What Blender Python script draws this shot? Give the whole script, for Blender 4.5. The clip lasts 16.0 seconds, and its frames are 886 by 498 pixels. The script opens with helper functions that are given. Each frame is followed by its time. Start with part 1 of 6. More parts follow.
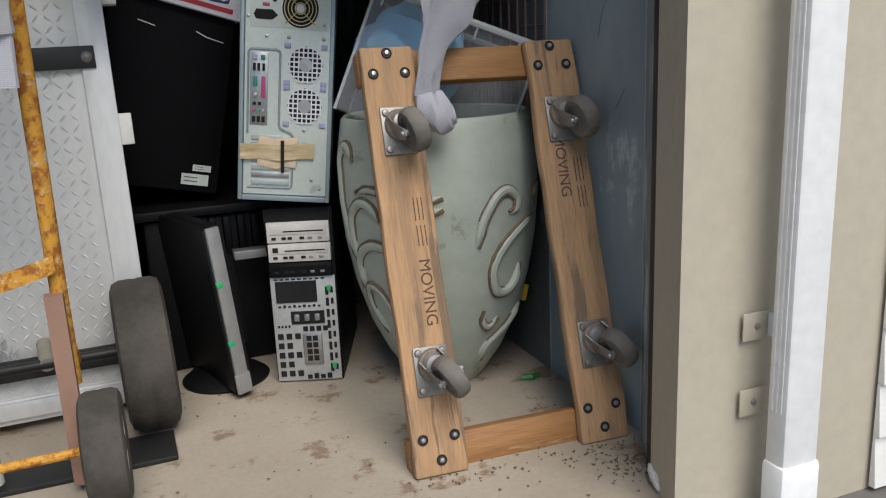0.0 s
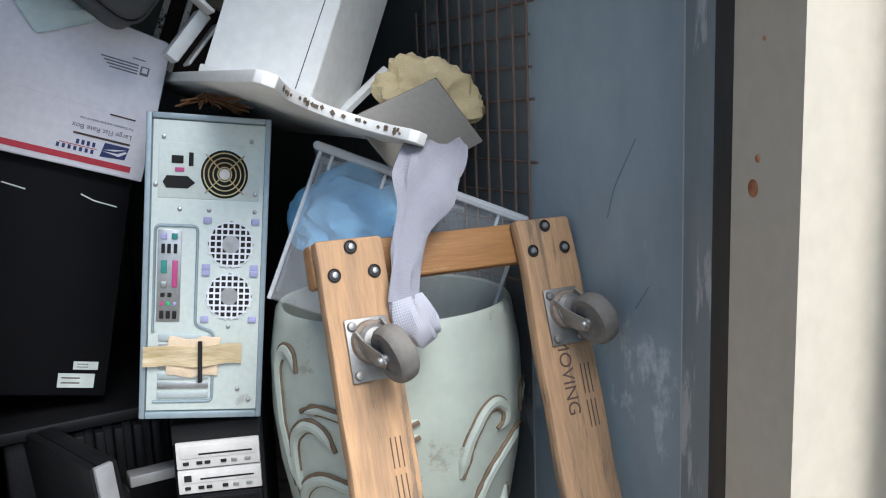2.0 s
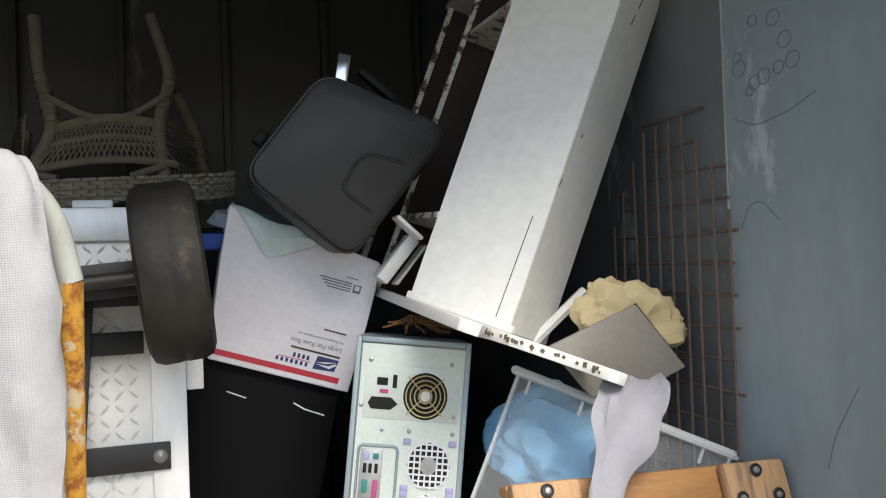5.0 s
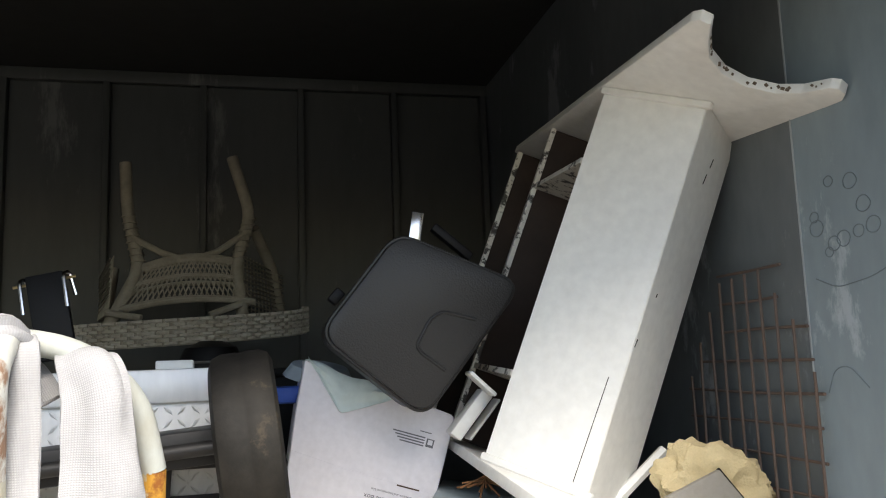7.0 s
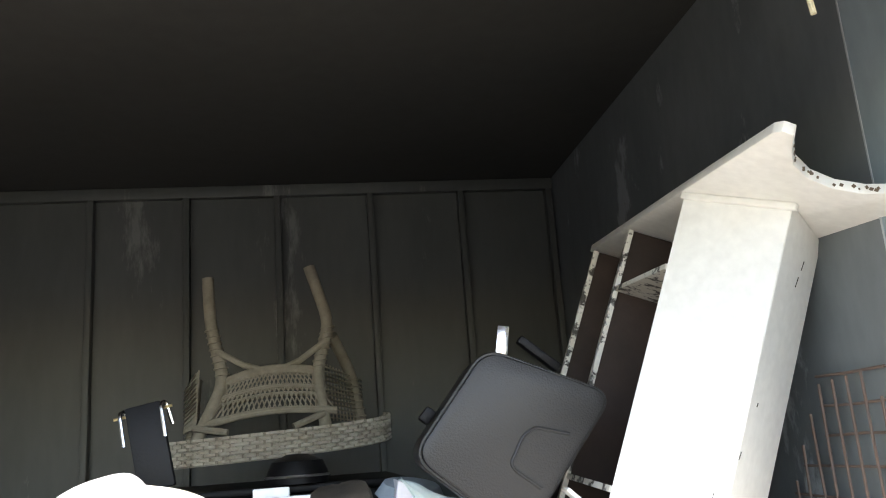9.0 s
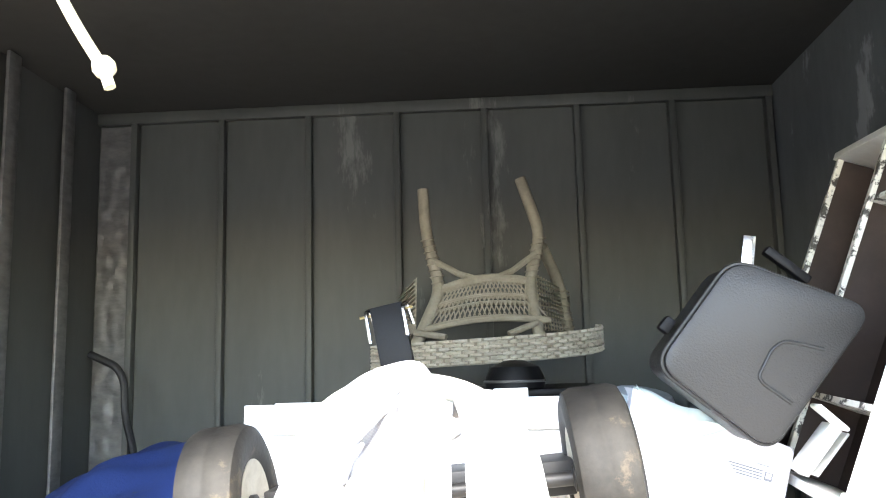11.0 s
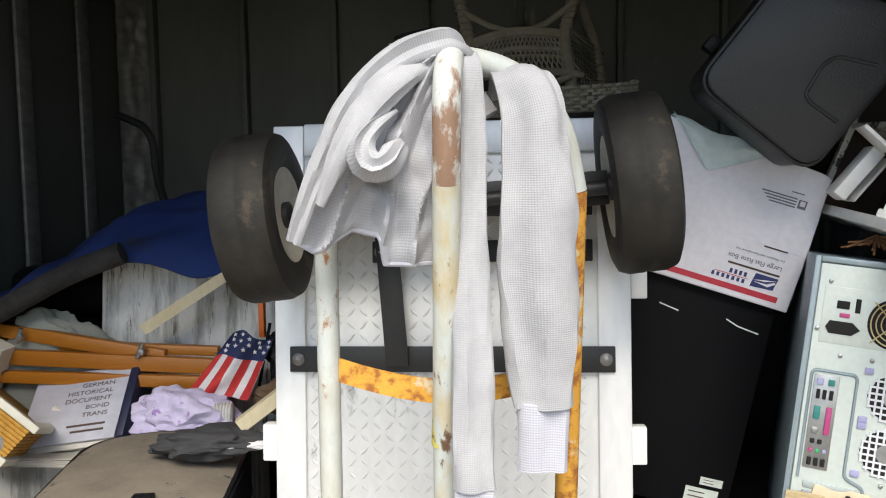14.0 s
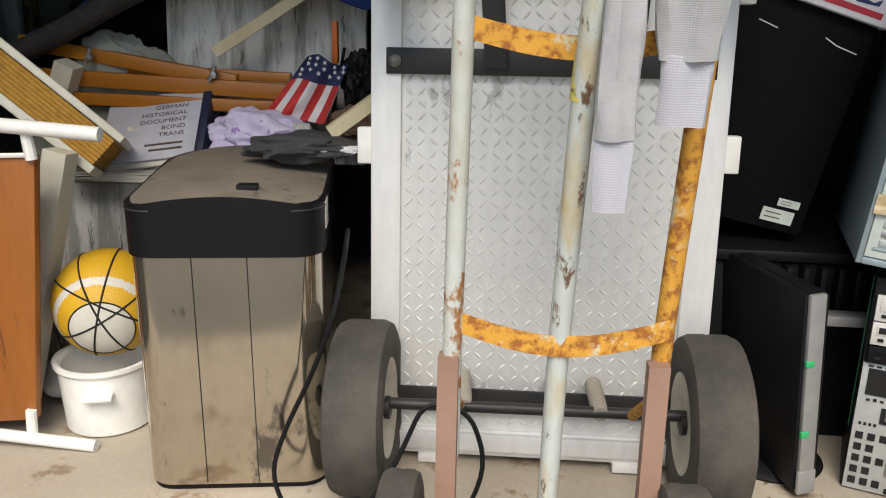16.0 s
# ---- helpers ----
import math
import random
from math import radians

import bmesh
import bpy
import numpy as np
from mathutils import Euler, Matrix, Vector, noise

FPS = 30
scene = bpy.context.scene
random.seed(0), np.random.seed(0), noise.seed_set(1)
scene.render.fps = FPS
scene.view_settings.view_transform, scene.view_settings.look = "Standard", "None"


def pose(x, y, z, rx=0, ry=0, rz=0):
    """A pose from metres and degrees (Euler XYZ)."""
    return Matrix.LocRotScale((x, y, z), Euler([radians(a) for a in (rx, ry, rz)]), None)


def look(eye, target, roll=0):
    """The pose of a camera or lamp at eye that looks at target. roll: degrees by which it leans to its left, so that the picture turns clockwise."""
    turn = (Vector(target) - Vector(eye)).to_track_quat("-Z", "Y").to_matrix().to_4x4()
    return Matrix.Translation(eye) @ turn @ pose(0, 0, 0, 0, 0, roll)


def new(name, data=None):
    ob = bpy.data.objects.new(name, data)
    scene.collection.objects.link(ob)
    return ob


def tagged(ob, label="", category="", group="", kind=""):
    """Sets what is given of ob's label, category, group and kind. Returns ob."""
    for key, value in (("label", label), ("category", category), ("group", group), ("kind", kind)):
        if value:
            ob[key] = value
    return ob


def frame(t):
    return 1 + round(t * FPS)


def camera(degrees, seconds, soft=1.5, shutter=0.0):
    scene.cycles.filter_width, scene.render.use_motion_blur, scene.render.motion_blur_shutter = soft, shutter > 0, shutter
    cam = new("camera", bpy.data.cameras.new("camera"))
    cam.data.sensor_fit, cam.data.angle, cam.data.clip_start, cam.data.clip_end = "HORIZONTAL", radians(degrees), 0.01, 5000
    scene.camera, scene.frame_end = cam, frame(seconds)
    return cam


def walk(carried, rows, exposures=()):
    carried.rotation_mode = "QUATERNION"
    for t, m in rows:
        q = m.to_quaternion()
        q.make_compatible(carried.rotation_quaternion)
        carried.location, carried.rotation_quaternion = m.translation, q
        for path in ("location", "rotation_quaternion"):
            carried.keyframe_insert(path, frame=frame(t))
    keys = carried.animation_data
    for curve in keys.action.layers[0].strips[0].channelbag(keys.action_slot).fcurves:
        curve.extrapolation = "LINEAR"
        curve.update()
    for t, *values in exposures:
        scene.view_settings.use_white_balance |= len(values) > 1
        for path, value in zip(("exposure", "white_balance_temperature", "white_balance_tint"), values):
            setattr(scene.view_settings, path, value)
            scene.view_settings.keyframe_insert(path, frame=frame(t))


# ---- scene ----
cam = camera(56.6, 16.0, soft=1.1)
PATH = [
    (0, (0.571, -1.429, 0.812), (1.269, 0.378, 0.315), -2.7),
    (0.5, (0.533, -1.313, 0.79), (1.402, 0.413, 0.275), 0.0),
    (1, (0.627, -1.118, 0.806), (1.422, 0.643, 0.289), -5.5),
    (1.5, (0.619, -1.001, 0.899), (1.497, 0.737, 0.444), -3.0),
    (2, (0.587, -0.976, 0.982), (1.58, 0.728, 0.654), -2.2),
    (2.5, (0.585, -0.987, 1.025), (1.521, 0.769, 0.825), -1.4),
    (3, (0.579, -0.981, 1.029), (1.48, 0.79, 0.807), -1.6),
    (3.5, (0.578, -0.984, 1.079), (1.388, 0.843, 1.013), -1.4),
    (4, (0.578, -0.978, 1.108), (1.335, 0.873, 1.088), -0.7),
    (4.2, (0.581, -0.971, 1.094), (1.283, 0.902, 1.096), -0.6),
    (6.3, (0.582, -0.976, 1.206), (1.109, 0.949, 1.327), -2.4),
    (6.5, (0.584, -0.98, 1.21), (1.081, 0.948, 1.401), -2.3),
    (7, (0.572, -0.983, 1.239), (1.016, 0.948, 1.516), -2.0),
    (7.5, (0.571, -0.981, 1.256), (1.064, 0.922, 1.624), -2.8),
    (8, (0.571, -0.986, 1.27), (1.07, 0.907, 1.677), -2.2),
    (8.5, (0.56, -0.989, 1.302), (1.008, 0.907, 1.758), -3.7),
    (9, (0.524, -0.998, 1.315), (0.829, 0.923, 1.781), -4.3),
    (9.2, (0.519, -0.992, 1.321), (0.744, 0.937, 1.797), -3.8),
    (11.3, (0.385, -0.98, 1.287), (0.225, 0.997, 1.542), -1.7),
    (11.5, (0.382, -0.978, 1.277), (0.196, 1.0, 1.507), -1.8),
    (12, (0.372, -0.97, 1.236), (0.176, 1.015, 1.379), -1.4),
    (12.5, (0.372, -0.961, 1.205), (0.168, 1.027, 1.271), -1.2),
    (13, (0.373, -0.952, 1.184), (0.156, 1.036, 1.17), -1.6),
    (13.5, (0.37, -0.945, 1.16), (0.169, 1.042, 1.064), -1.0),
    (14, (0.377, -0.94, 1.135), (0.19, 1.045, 0.971), -0.8),
    (14.5, (0.388, -0.948, 1.082), (0.154, 1.015, 0.782), -1.2),
    (15, (0.334, -0.975, 1.03), (0.034, 0.974, 0.695), 0.2),
    (15.5, (0.242, -0.996, 0.975), (-0.079, 0.916, 0.487), -2.7),
    (16, (0.2, -0.997, 0.923), (0.023, 0.906, 0.333), 0.9),
]
walk(cam, [(t, look(eye, target, roll)) for t, eye, target, roll in PATH],
     exposures=[(0, 0.0, 6600, 10), (0.5, 0.18, 6550, 10), (1, 0.3, 6300, 10), (1.5, 0.6, 6100, 10), (2.5, 1.0, 6100, 10), (4, 1.1, 6650, 10),
                (7, 1.45, 7150, 11), (8, 1.95, 7150, 11), (9, 2.8, 7000, 11), (11.3, 4.0, 6750, 10), (12, 3.3, 6750, 10), (12.5, 2.5, 6900, 10),
                (13, 1.7, 6950, 10), (13.5, 1.32, 6950, 10), (14.5, 0.85, 6750, 10), (16, 0.5, 6950, 10)])

# ---- light ----
world = bpy.data.worlds.new("sky")
scene.world = world
world.use_nodes = True
wn = world.node_tree.nodes
sky = wn.new("ShaderNodeTexSky")
sky.sky_type = "NISHITA"
sky.sun_disc = False
sky.sun_elevation = radians(53)
sky.sun_rotation = radians(170)
wn["Background"].inputs["Strength"].default_value = 0.13
world.node_tree.links.new(sky.outputs[0], wn["Background"].inputs["Color"])
sun_data = bpy.data.lights.new("sun", "SUN")
sun_data.energy, sun_data.angle, sun_data.color = 3.3, radians(40), (1.0, 0.96, 0.9)
sun = new("sun", sun_data)
sun.matrix_world = look((0.5, -6, 9.0), (0.3, 0.5, 0.5))


# ---- materials ----
def mat(name, color, rough=0.6, metal=0.0, second=None, scale=8.0, amount=0.5, sharp=0.15, grain=60.0, bump=0.15,
        stretch=(1, 1, 1), third=None, third_scale=3.0, third_at=0.62, coat=0.0, mute=0.12, spec=0.5):
    """A surface with a base colour, patches of a second and third colour, fine grain and relief."""
    m = bpy.data.materials.new(name)
    m.use_nodes = True
    t = m.node_tree
    n, l = t.nodes, t.links
    b = n["Principled BSDF"]
    co = n.new("ShaderNodeTexCoord")
    mp = n.new("ShaderNodeMapping")
    mp.inputs["Scale"].default_value = stretch
    l.new(co.outputs["Object"], mp.inputs["Vector"])
    fine = n.new("ShaderNodeTexNoise")
    fine.inputs["Scale"].default_value, fine.inputs["Detail"].default_value = grain, 6
    l.new(mp.outputs[0], fine.inputs["Vector"])
    broad = n.new("ShaderNodeTexNoise")
    broad.inputs["Scale"].default_value, broad.inputs["Detail"].default_value = scale, 8
    broad.inputs["Roughness"].default_value = 0.65
    l.new(mp.outputs[0], broad.inputs["Vector"])
    ramp = n.new("ShaderNodeValToRGB")
    ramp.color_ramp.elements[0].position, ramp.color_ramp.elements[1].position = amount - sharp, amount + sharp
    ramp.color_ramp.elements[0].color = (*color, 1)
    ramp.color_ramp.elements[1].color = (*(second or [c * 0.8 for c in color]), 1)
    l.new(broad.outputs["Fac"], ramp.inputs["Fac"])
    out = ramp.outputs["Color"]
    if third:
        blot = n.new("ShaderNodeTexNoise")
        blot.inputs["Scale"].default_value, blot.inputs["Detail"].default_value = third_scale, 10
        blot.inputs["Roughness"].default_value = 0.7
        l.new(mp.outputs[0], blot.inputs["Vector"])
        cut = n.new("ShaderNodeValToRGB")
        cut.color_ramp.elements[0].position, cut.color_ramp.elements[1].position = third_at, third_at + 0.05
        l.new(blot.outputs["Fac"], cut.inputs["Fac"])
        mix = n.new("ShaderNodeMix")
        mix.data_type = "RGBA"
        l.new(cut.outputs["Color"], mix.inputs["Factor"])
        l.new(out, mix.inputs["A"])
        mix.inputs["B"].default_value = (*third, 1)
        out = mix.outputs["Result"]
    hsv = n.new("ShaderNodeHueSaturation")
    rng = n.new("ShaderNodeMapRange")
    rng.inputs["To Min"].default_value, rng.inputs["To Max"].default_value = 1 - mute, 1 + mute
    l.new(fine.outputs["Fac"], rng.inputs["Value"])
    l.new(rng.outputs[0], hsv.inputs["Value"])
    l.new(out, hsv.inputs["Color"])
    l.new(hsv.outputs[0], b.inputs["Base Color"])
    rr = n.new("ShaderNodeMapRange")
    rr.inputs["To Min"].default_value, rr.inputs["To Max"].default_value = max(0.02, rough - 0.12), min(1, rough + 0.12)
    l.new(broad.outputs["Fac"], rr.inputs["Value"])
    l.new(rr.outputs[0], b.inputs["Roughness"])
    b.inputs["Metallic"].default_value, b.inputs["Coat Weight"].default_value = metal, coat
    b.inputs["Specular IOR Level"].default_value = spec
    bp = n.new("ShaderNodeBump")
    bp.inputs["Strength"].default_value, bp.inputs["Distance"].default_value = bump, 0.004
    l.new(fine.outputs["Fac"], bp.inputs["Height"])
    l.new(bp.outputs[0], b.inputs["Normal"])
    return m


def clear_plastic(name, color, rough):
    m = bpy.data.materials.new(name)
    m.use_nodes = True
    b = m.node_tree.nodes["Principled BSDF"]
    b.inputs["Base Color"].default_value = (*color, 1)
    b.inputs["Roughness"].default_value = rough
    b.inputs["Alpha"].default_value = 0.09
    return m


def weave(name, color, second, size, bump=0.35, rough=0.95):
    """A knitted or woven cloth with crossing ribs."""
    m = mat(name, color, rough, 0, second, 14, 0.5, 0.2, 220, 0.1)
    t = m.node_tree
    n, l = t.nodes, t.links
    co = n.new("ShaderNodeTexCoord")
    waves = []
    for axis in ("X", "Z"):
        w = n.new("ShaderNodeTexWave")
        w.bands_direction = axis
        w.inputs["Scale"].default_value, w.inputs["Distortion"].default_value = size, 0.5
        l.new(co.outputs["UV"], w.inputs["Vector"])
        waves.append(w)
        if axis == "Z":
            w.bands_direction = "Y"
    add = n.new("ShaderNodeMath")
    add.operation = "MULTIPLY"
    l.new(waves[0].outputs["Fac"], add.inputs[0])
    l.new(waves[1].outputs["Fac"], add.inputs[1])
    bp = n.new("ShaderNodeBump")
    bp.inputs["Strength"].default_value, bp.inputs["Distance"].default_value = bump, 0.003
    l.new(add.outputs[0], bp.inputs["Height"])
    l.new(bp.outputs[0], n["Principled BSDF"].inputs["Normal"])
    hsv = [x for x in n if x.bl_idname == "ShaderNodeHueSaturation"][0]
    rng = n.new("ShaderNodeMapRange")
    rng.inputs["To Min"].default_value, rng.inputs["To Max"].default_value = 0.86, 1.05
    l.new(add.outputs[0], rng.inputs["Value"])
    l.new(rng.outputs[0], hsv.inputs["Value"])
    return m


M_CONCRETE = mat("concrete", (0.42, 0.37, 0.30), 0.9, 0, (0.33, 0.28, 0.22), 2.2, 0.5, 0.2, 90, 0.25, third=(0.23, 0.17, 0.115), third_scale=6, third_at=0.56)
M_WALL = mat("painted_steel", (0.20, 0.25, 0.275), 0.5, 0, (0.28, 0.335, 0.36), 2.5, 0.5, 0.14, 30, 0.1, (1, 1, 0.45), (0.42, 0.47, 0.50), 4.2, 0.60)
# Darker copy of the side wall paint: inner shade and grime both coloured in.
M_REAR = mat("shaded_grimy_steel", (0.105, 0.118, 0.122), 0.6, 0, (0.155, 0.17, 0.175), 3.0, 0.5, 0.14, 30, 0.1, (1, 1, 0.45), (0.26, 0.28, 0.29), 4.0, 0.575, spec=0.35)
# Same wall paint, base colour lowered for the shade deep in the unit.
M_BACK = mat("shaded_painted_steel", (0.066, 0.071, 0.067), 0.55, 0, (0.095, 0.100, 0.095), 2.0, 0.5, 0.2, 30, 0.08, (1, 1, 0.25), (0.17, 0.172, 0.165), 3.2, 0.60, spec=0.35)
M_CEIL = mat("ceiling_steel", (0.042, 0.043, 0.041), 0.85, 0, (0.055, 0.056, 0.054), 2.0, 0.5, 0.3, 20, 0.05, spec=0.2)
M_BEIGE = mat("beige_panel", (0.50, 0.45, 0.36), 0.7, 0, (0.46, 0.41, 0.32), 3, 0.5, 0.3, 40, 0.05)
M_WHITE = mat("white_enamel", (0.82, 0.82, 0.79), 0.4, 0, (0.76, 0.75, 0.71), 4, 0.5, 0.3, 50, 0.05)
M_CHIP = mat("chipped_white_paint", (0.80, 0.78, 0.72), 0.45, 0, (0.72, 0.70, 0.63), 4, 0.5, 0.3, 50, 0.08, third=(0.045, 0.04, 0.035), third_scale=30, third_at=0.525)
M_RUBBER = mat("dusty_rubber", (0.012, 0.0115, 0.011), 0.6, 0, (0.036, 0.033, 0.028), 5, 0.5, 0.15, 80, 0.2, spec=0.2, third=(0.07, 0.056, 0.04), third_scale=7, third_at=0.56)
M_RUBBER_DUST = mat("very_dusty_rubber", (0.028, 0.026, 0.023), 0.85, 0, (0.085, 0.075, 0.062), 5, 0.5, 0.15, 80, 0.3)
M_BLACK = mat("black_plastic", (0.005, 0.005, 0.006), 0.5, 0, (0.008, 0.008, 0.009), 3, 0.5, 0.3, 150, 0.15, third=(0.02, 0.02, 0.02), third_scale=6, third_at=0.68, spec=0.2)
M_CASE = mat("dark_grey_moulded_plastic", (0.0185, 0.0183, 0.0188), 0.45, 0, (0.023, 0.0228, 0.0232), 4, 0.5, 0.3, 260, 0.25, spec=0.45)
M_SLAB = mat("matt_black_vinyl", (0.004, 0.004, 0.005), 0.6, 0, (0.006, 0.006, 0.007), 5, 0.5, 0.2, 120, 0.1, spec=0.1)
M_BLACKMETAL = mat("black_steel", (0.015, 0.015, 0.016), 0.5, 0.2, (0.03, 0.03, 0.03), 8, 0.5, 0.2, 60, 0.1)
M_ALU = mat("aluminium_plate", (0.76, 0.76, 0.74), 0.5, 0.25, (0.66, 0.66, 0.64), 3, 0.5, 0.3, 60, 0.08, (1, 1, 0.4), (0.42, 0.42, 0.41), 9, 0.6)
M_ALUTRIM = mat("aluminium_trim", (0.80, 0.80, 0.795), 0.45, 0.25, (0.76, 0.76, 0.75), 3, 0.5, 0.3, 60, 0.05, (1, 1, 0.3))
M_WOOD = mat("worn_wood", (0.45, 0.27, 0.14), 0.8, 0, (0.33, 0.205, 0.115), 5, 0.5, 0.1, 36, 0.4, (6, 6, 0.6), (0.20, 0.135, 0.085), 3.4, 0.545, mute=0.32)
M_WOODX = mat("worn_wood_across", (0.36, 0.18, 0.065), 0.6, 0, (0.25, 0.115, 0.04), 5, 0.5, 0.16, 36, 0.3, (0.6, 6, 6), (0.40, 0.24, 0.11), 7, 0.6, mute=0.22)
M_STEEL = mat("zinc_plated_steel", (0.46, 0.46, 0.46), 0.42, 0.9, (0.32, 0.32, 0.31), 25, 0.5, 0.2, 90, 0.1)
M_CHROME = mat("chrome", (0.8, 0.8, 0.8), 0.18, 1.0, (0.7, 0.7, 0.7), 20, 0.5, 0.2, 90, 0.03)
M_GLAZE = mat("celadon_glaze", (0.36, 0.40, 0.35), 0.5, 0, (0.42, 0.46, 0.40), 4, 0.5, 0.25, 40, 0.06, third=(0.27, 0.28, 0.225), third_scale=5, third_at=0.6)
M_GLAZEDARK = mat("bare_clay_edges", (0.10, 0.068, 0.04), 0.8, 0, (0.19, 0.14, 0.09), 20, 0.5, 0.2, 60, 0.2)
M_PCCASE = mat("galvanised_case", (0.46, 0.51, 0.50), 0.42, 0.35, (0.40, 0.45, 0.445), 6, 0.5, 0.3, 90, 0.05)
M_ZINC = mat("bright_zinc_sheet", (0.55, 0.56, 0.55), 0.45, 0.35, (0.47, 0.48, 0.47), 20, 0.5, 0.2, 90, 0.06)
M_TUBE = mat("rusty_painted_tube", (0.52, 0.55, 0.52), 0.55, 0, (0.46, 0.46, 0.40), 9, 0.5, 0.1, 70, 0.25, (1, 1, 0.6), (0.30, 0.13, 0.04), 16, 0.55)
M_RUST = mat("rust", (0.60, 0.30, 0.04), 0.85, 0, (0.30, 0.105, 0.02), 50, 0.53, 0.06, 90, 0.35, third=(0.55, 0.46, 0.30), third_scale=18, third_at=0.56)


# ---- builders ----
def thing(name, label, category, m=None, group="", kind=""):
    ob = new(name)
    ob.empty_display_size = 0.05
    if m is not None:
        ob.matrix_basis = m
    return tagged(ob, label, category, group, kind)


def part(name, bm, material, parent=None, label="", smooth=True, m=None):
    """Links a bmesh as one mesh object, under a thing or a part."""
    me = bpy.data.meshes.new(name)
    bm.normal_update()
    if smooth:
        for f in bm.faces:
            f.smooth = True
        for e in bm.edges:
            if len(e.link_faces) == 2 and e.calc_face_angle(0) > 0.6:
                e.smooth = False
    bm.to_mesh(me)
    bm.free()
    for one in material if isinstance(material, (list, tuple)) else (material,):
        me.materials.append(one)
    ob = new(name, me)
    if parent is not None:
        ob.parent = parent
    if m is not None:
        ob.matrix_basis = m
    if label:
        tagged(ob, label)
    return ob


def box(lo, hi, bevel=0.0, bm=None, m=None, seg=2):
    """An axis-aligned block, rounded at its edges."""
    b = bmesh.new()
    bmesh.ops.create_cube(b, size=1.0)
    c, d = [(p + q) / 2 for p, q in zip(lo, hi)], [abs(q - p) for p, q in zip(lo, hi)]
    bmesh.ops.transform(b, matrix=Matrix.Translation(c) @ Matrix.Diagonal((*d, 1)), verts=b.verts)
    if bevel:
        bmesh.ops.bevel(b, geom=b.edges[:], offset=min(bevel, min(d) * 0.45), segments=seg, affect="EDGES", profile=0.5)
    if m is not None:
        bmesh.ops.transform(b, matrix=m, verts=b.verts)
    return merge(bm, b)


def merge(bm, b):
    if bm is None:
        return b
    me = bpy.data.meshes.new("tmp")
    b.to_mesh(me)
    b.free()
    bm.from_mesh(me)
    bpy.data.meshes.remove(me)
    return bm


def rounded(points, radius, steps=5):
    """A polyline with its corners rounded off."""
    ps = [Vector(p) for p in points]
    out = [ps[0]]
    for a, b, c in zip(ps, ps[1:], ps[2:]):
        r = min(radius, (a - b).length * 0.48, (c - b).length * 0.48)
        p, q = b + (a - b).normalized() * r, b + (c - b).normalized() * r
        for k in range(steps + 1):
            t = k / steps
            out.append(p * (1 - t) ** 2 + b * 2 * t * (1 - t) + q * t * t)
    return out + [ps[-1]]


def tube(points, r, seg=12, bm=None, radii=None, flat=1.0):
    """A round bar along a polyline."""
    bm = bm or bmesh.new()
    ps = [Vector(p) for p in points]
    side = None
    rings = []
    for i, p in enumerate(ps):
        d = (ps[min(i + 1, len(ps) - 1)] - ps[max(i - 1, 0)]).normalized()
        if side is None:
            side = d.orthogonal().normalized()
        side = (side - d * side.dot(d)).normalized()
        up = d.cross(side)
        k = radii[i] if radii else r
        rings.append([bm.verts.new(p + (side * math.cos(a) + up * flat * math.sin(a)) * k) for a in [2 * math.pi * j / seg for j in range(seg)]])
    for a, b in zip(rings, rings[1:]):
        for j in range(seg):
            bm.faces.new((a[j], a[(j + 1) % seg], b[(j + 1) % seg], b[j]))
    bm.faces.new(rings[0][::-1])
    bm.faces.new(rings[-1])
    return bm


def lathe(profile, seg=40, bm=None, m=None, close=False):
    """A shape turned round the z axis from rows of radius and height."""
    b = bmesh.new()
    rings = [[b.verts.new((r * math.cos(a), r * math.sin(a), z)) for a in [2 * math.pi * j / seg for j in range(seg)]] for r, z in profile]
    pairs = list(zip(rings, rings[1:])) + ([(rings[-1], rings[0])] if close else [])
    for p, q in pairs:
        for j in range(seg):
            b.faces.new((p[j], p[(j + 1) % seg], q[(j + 1) % seg], q[j]))
    if not close:
        b.faces.new(rings[0][::-1])
        b.faces.new(rings[-1])
    if m is not None:
        bmesh.ops.transform(b, matrix=m, verts=b.verts)
    return merge(bm, b)


def prism(outline, y0, y1, bevel=0.0, bm=None, m=None):
    """An outline in x and z, pushed from y0 to y1."""
    b = bmesh.new()
    vs = [b.verts.new((x, y0, z)) for x, z in outline]
    f = b.faces.new(vs)
    top = bmesh.ops.extrude_face_region(b, geom=[f])
    bmesh.ops.translate(b, vec=(0, y1 - y0, 0), verts=[v for v in top["geom"] if isinstance(v, bmesh.types.BMVert)])
    bmesh.ops.recalc_face_normals(b, faces=b.faces)
    if bevel:
        bmesh.ops.bevel(b, geom=b.edges[:], offset=bevel, segments=2, affect="EDGES", profile=0.5)
    if m is not None:
        bmesh.ops.transform(b, matrix=m, verts=b.verts)
    return merge(bm, b)


def drape(place, nu, nv, thick=0.003, bm=None):
    """A sheet of cloth from place(u, v) with u and v from 0 to 1, with thickness and cloth coordinates."""
    b = bm or bmesh.new()
    uv = b.loops.layers.uv.verify()
    g = [[b.verts.new(place(i / nu, j / nv)) for j in range(nv + 1)] for i in range(nu + 1)]
    made = []
    for i in range(nu):
        for j in range(nv):
            f = b.faces.new((g[i][j], g[i + 1][j], g[i + 1][j + 1], g[i][j + 1]))
            for lp, (a, c) in zip(f.loops, ((i, j), (i + 1, j), (i + 1, j + 1), (i, j + 1))):
                lp[uv].uv = (a / nu, c / nv)
            made.append(f)
    bmesh.ops.recalc_face_normals(b, faces=made)
    bmesh.ops.solidify(b, geom=made, thickness=thick)
    return b


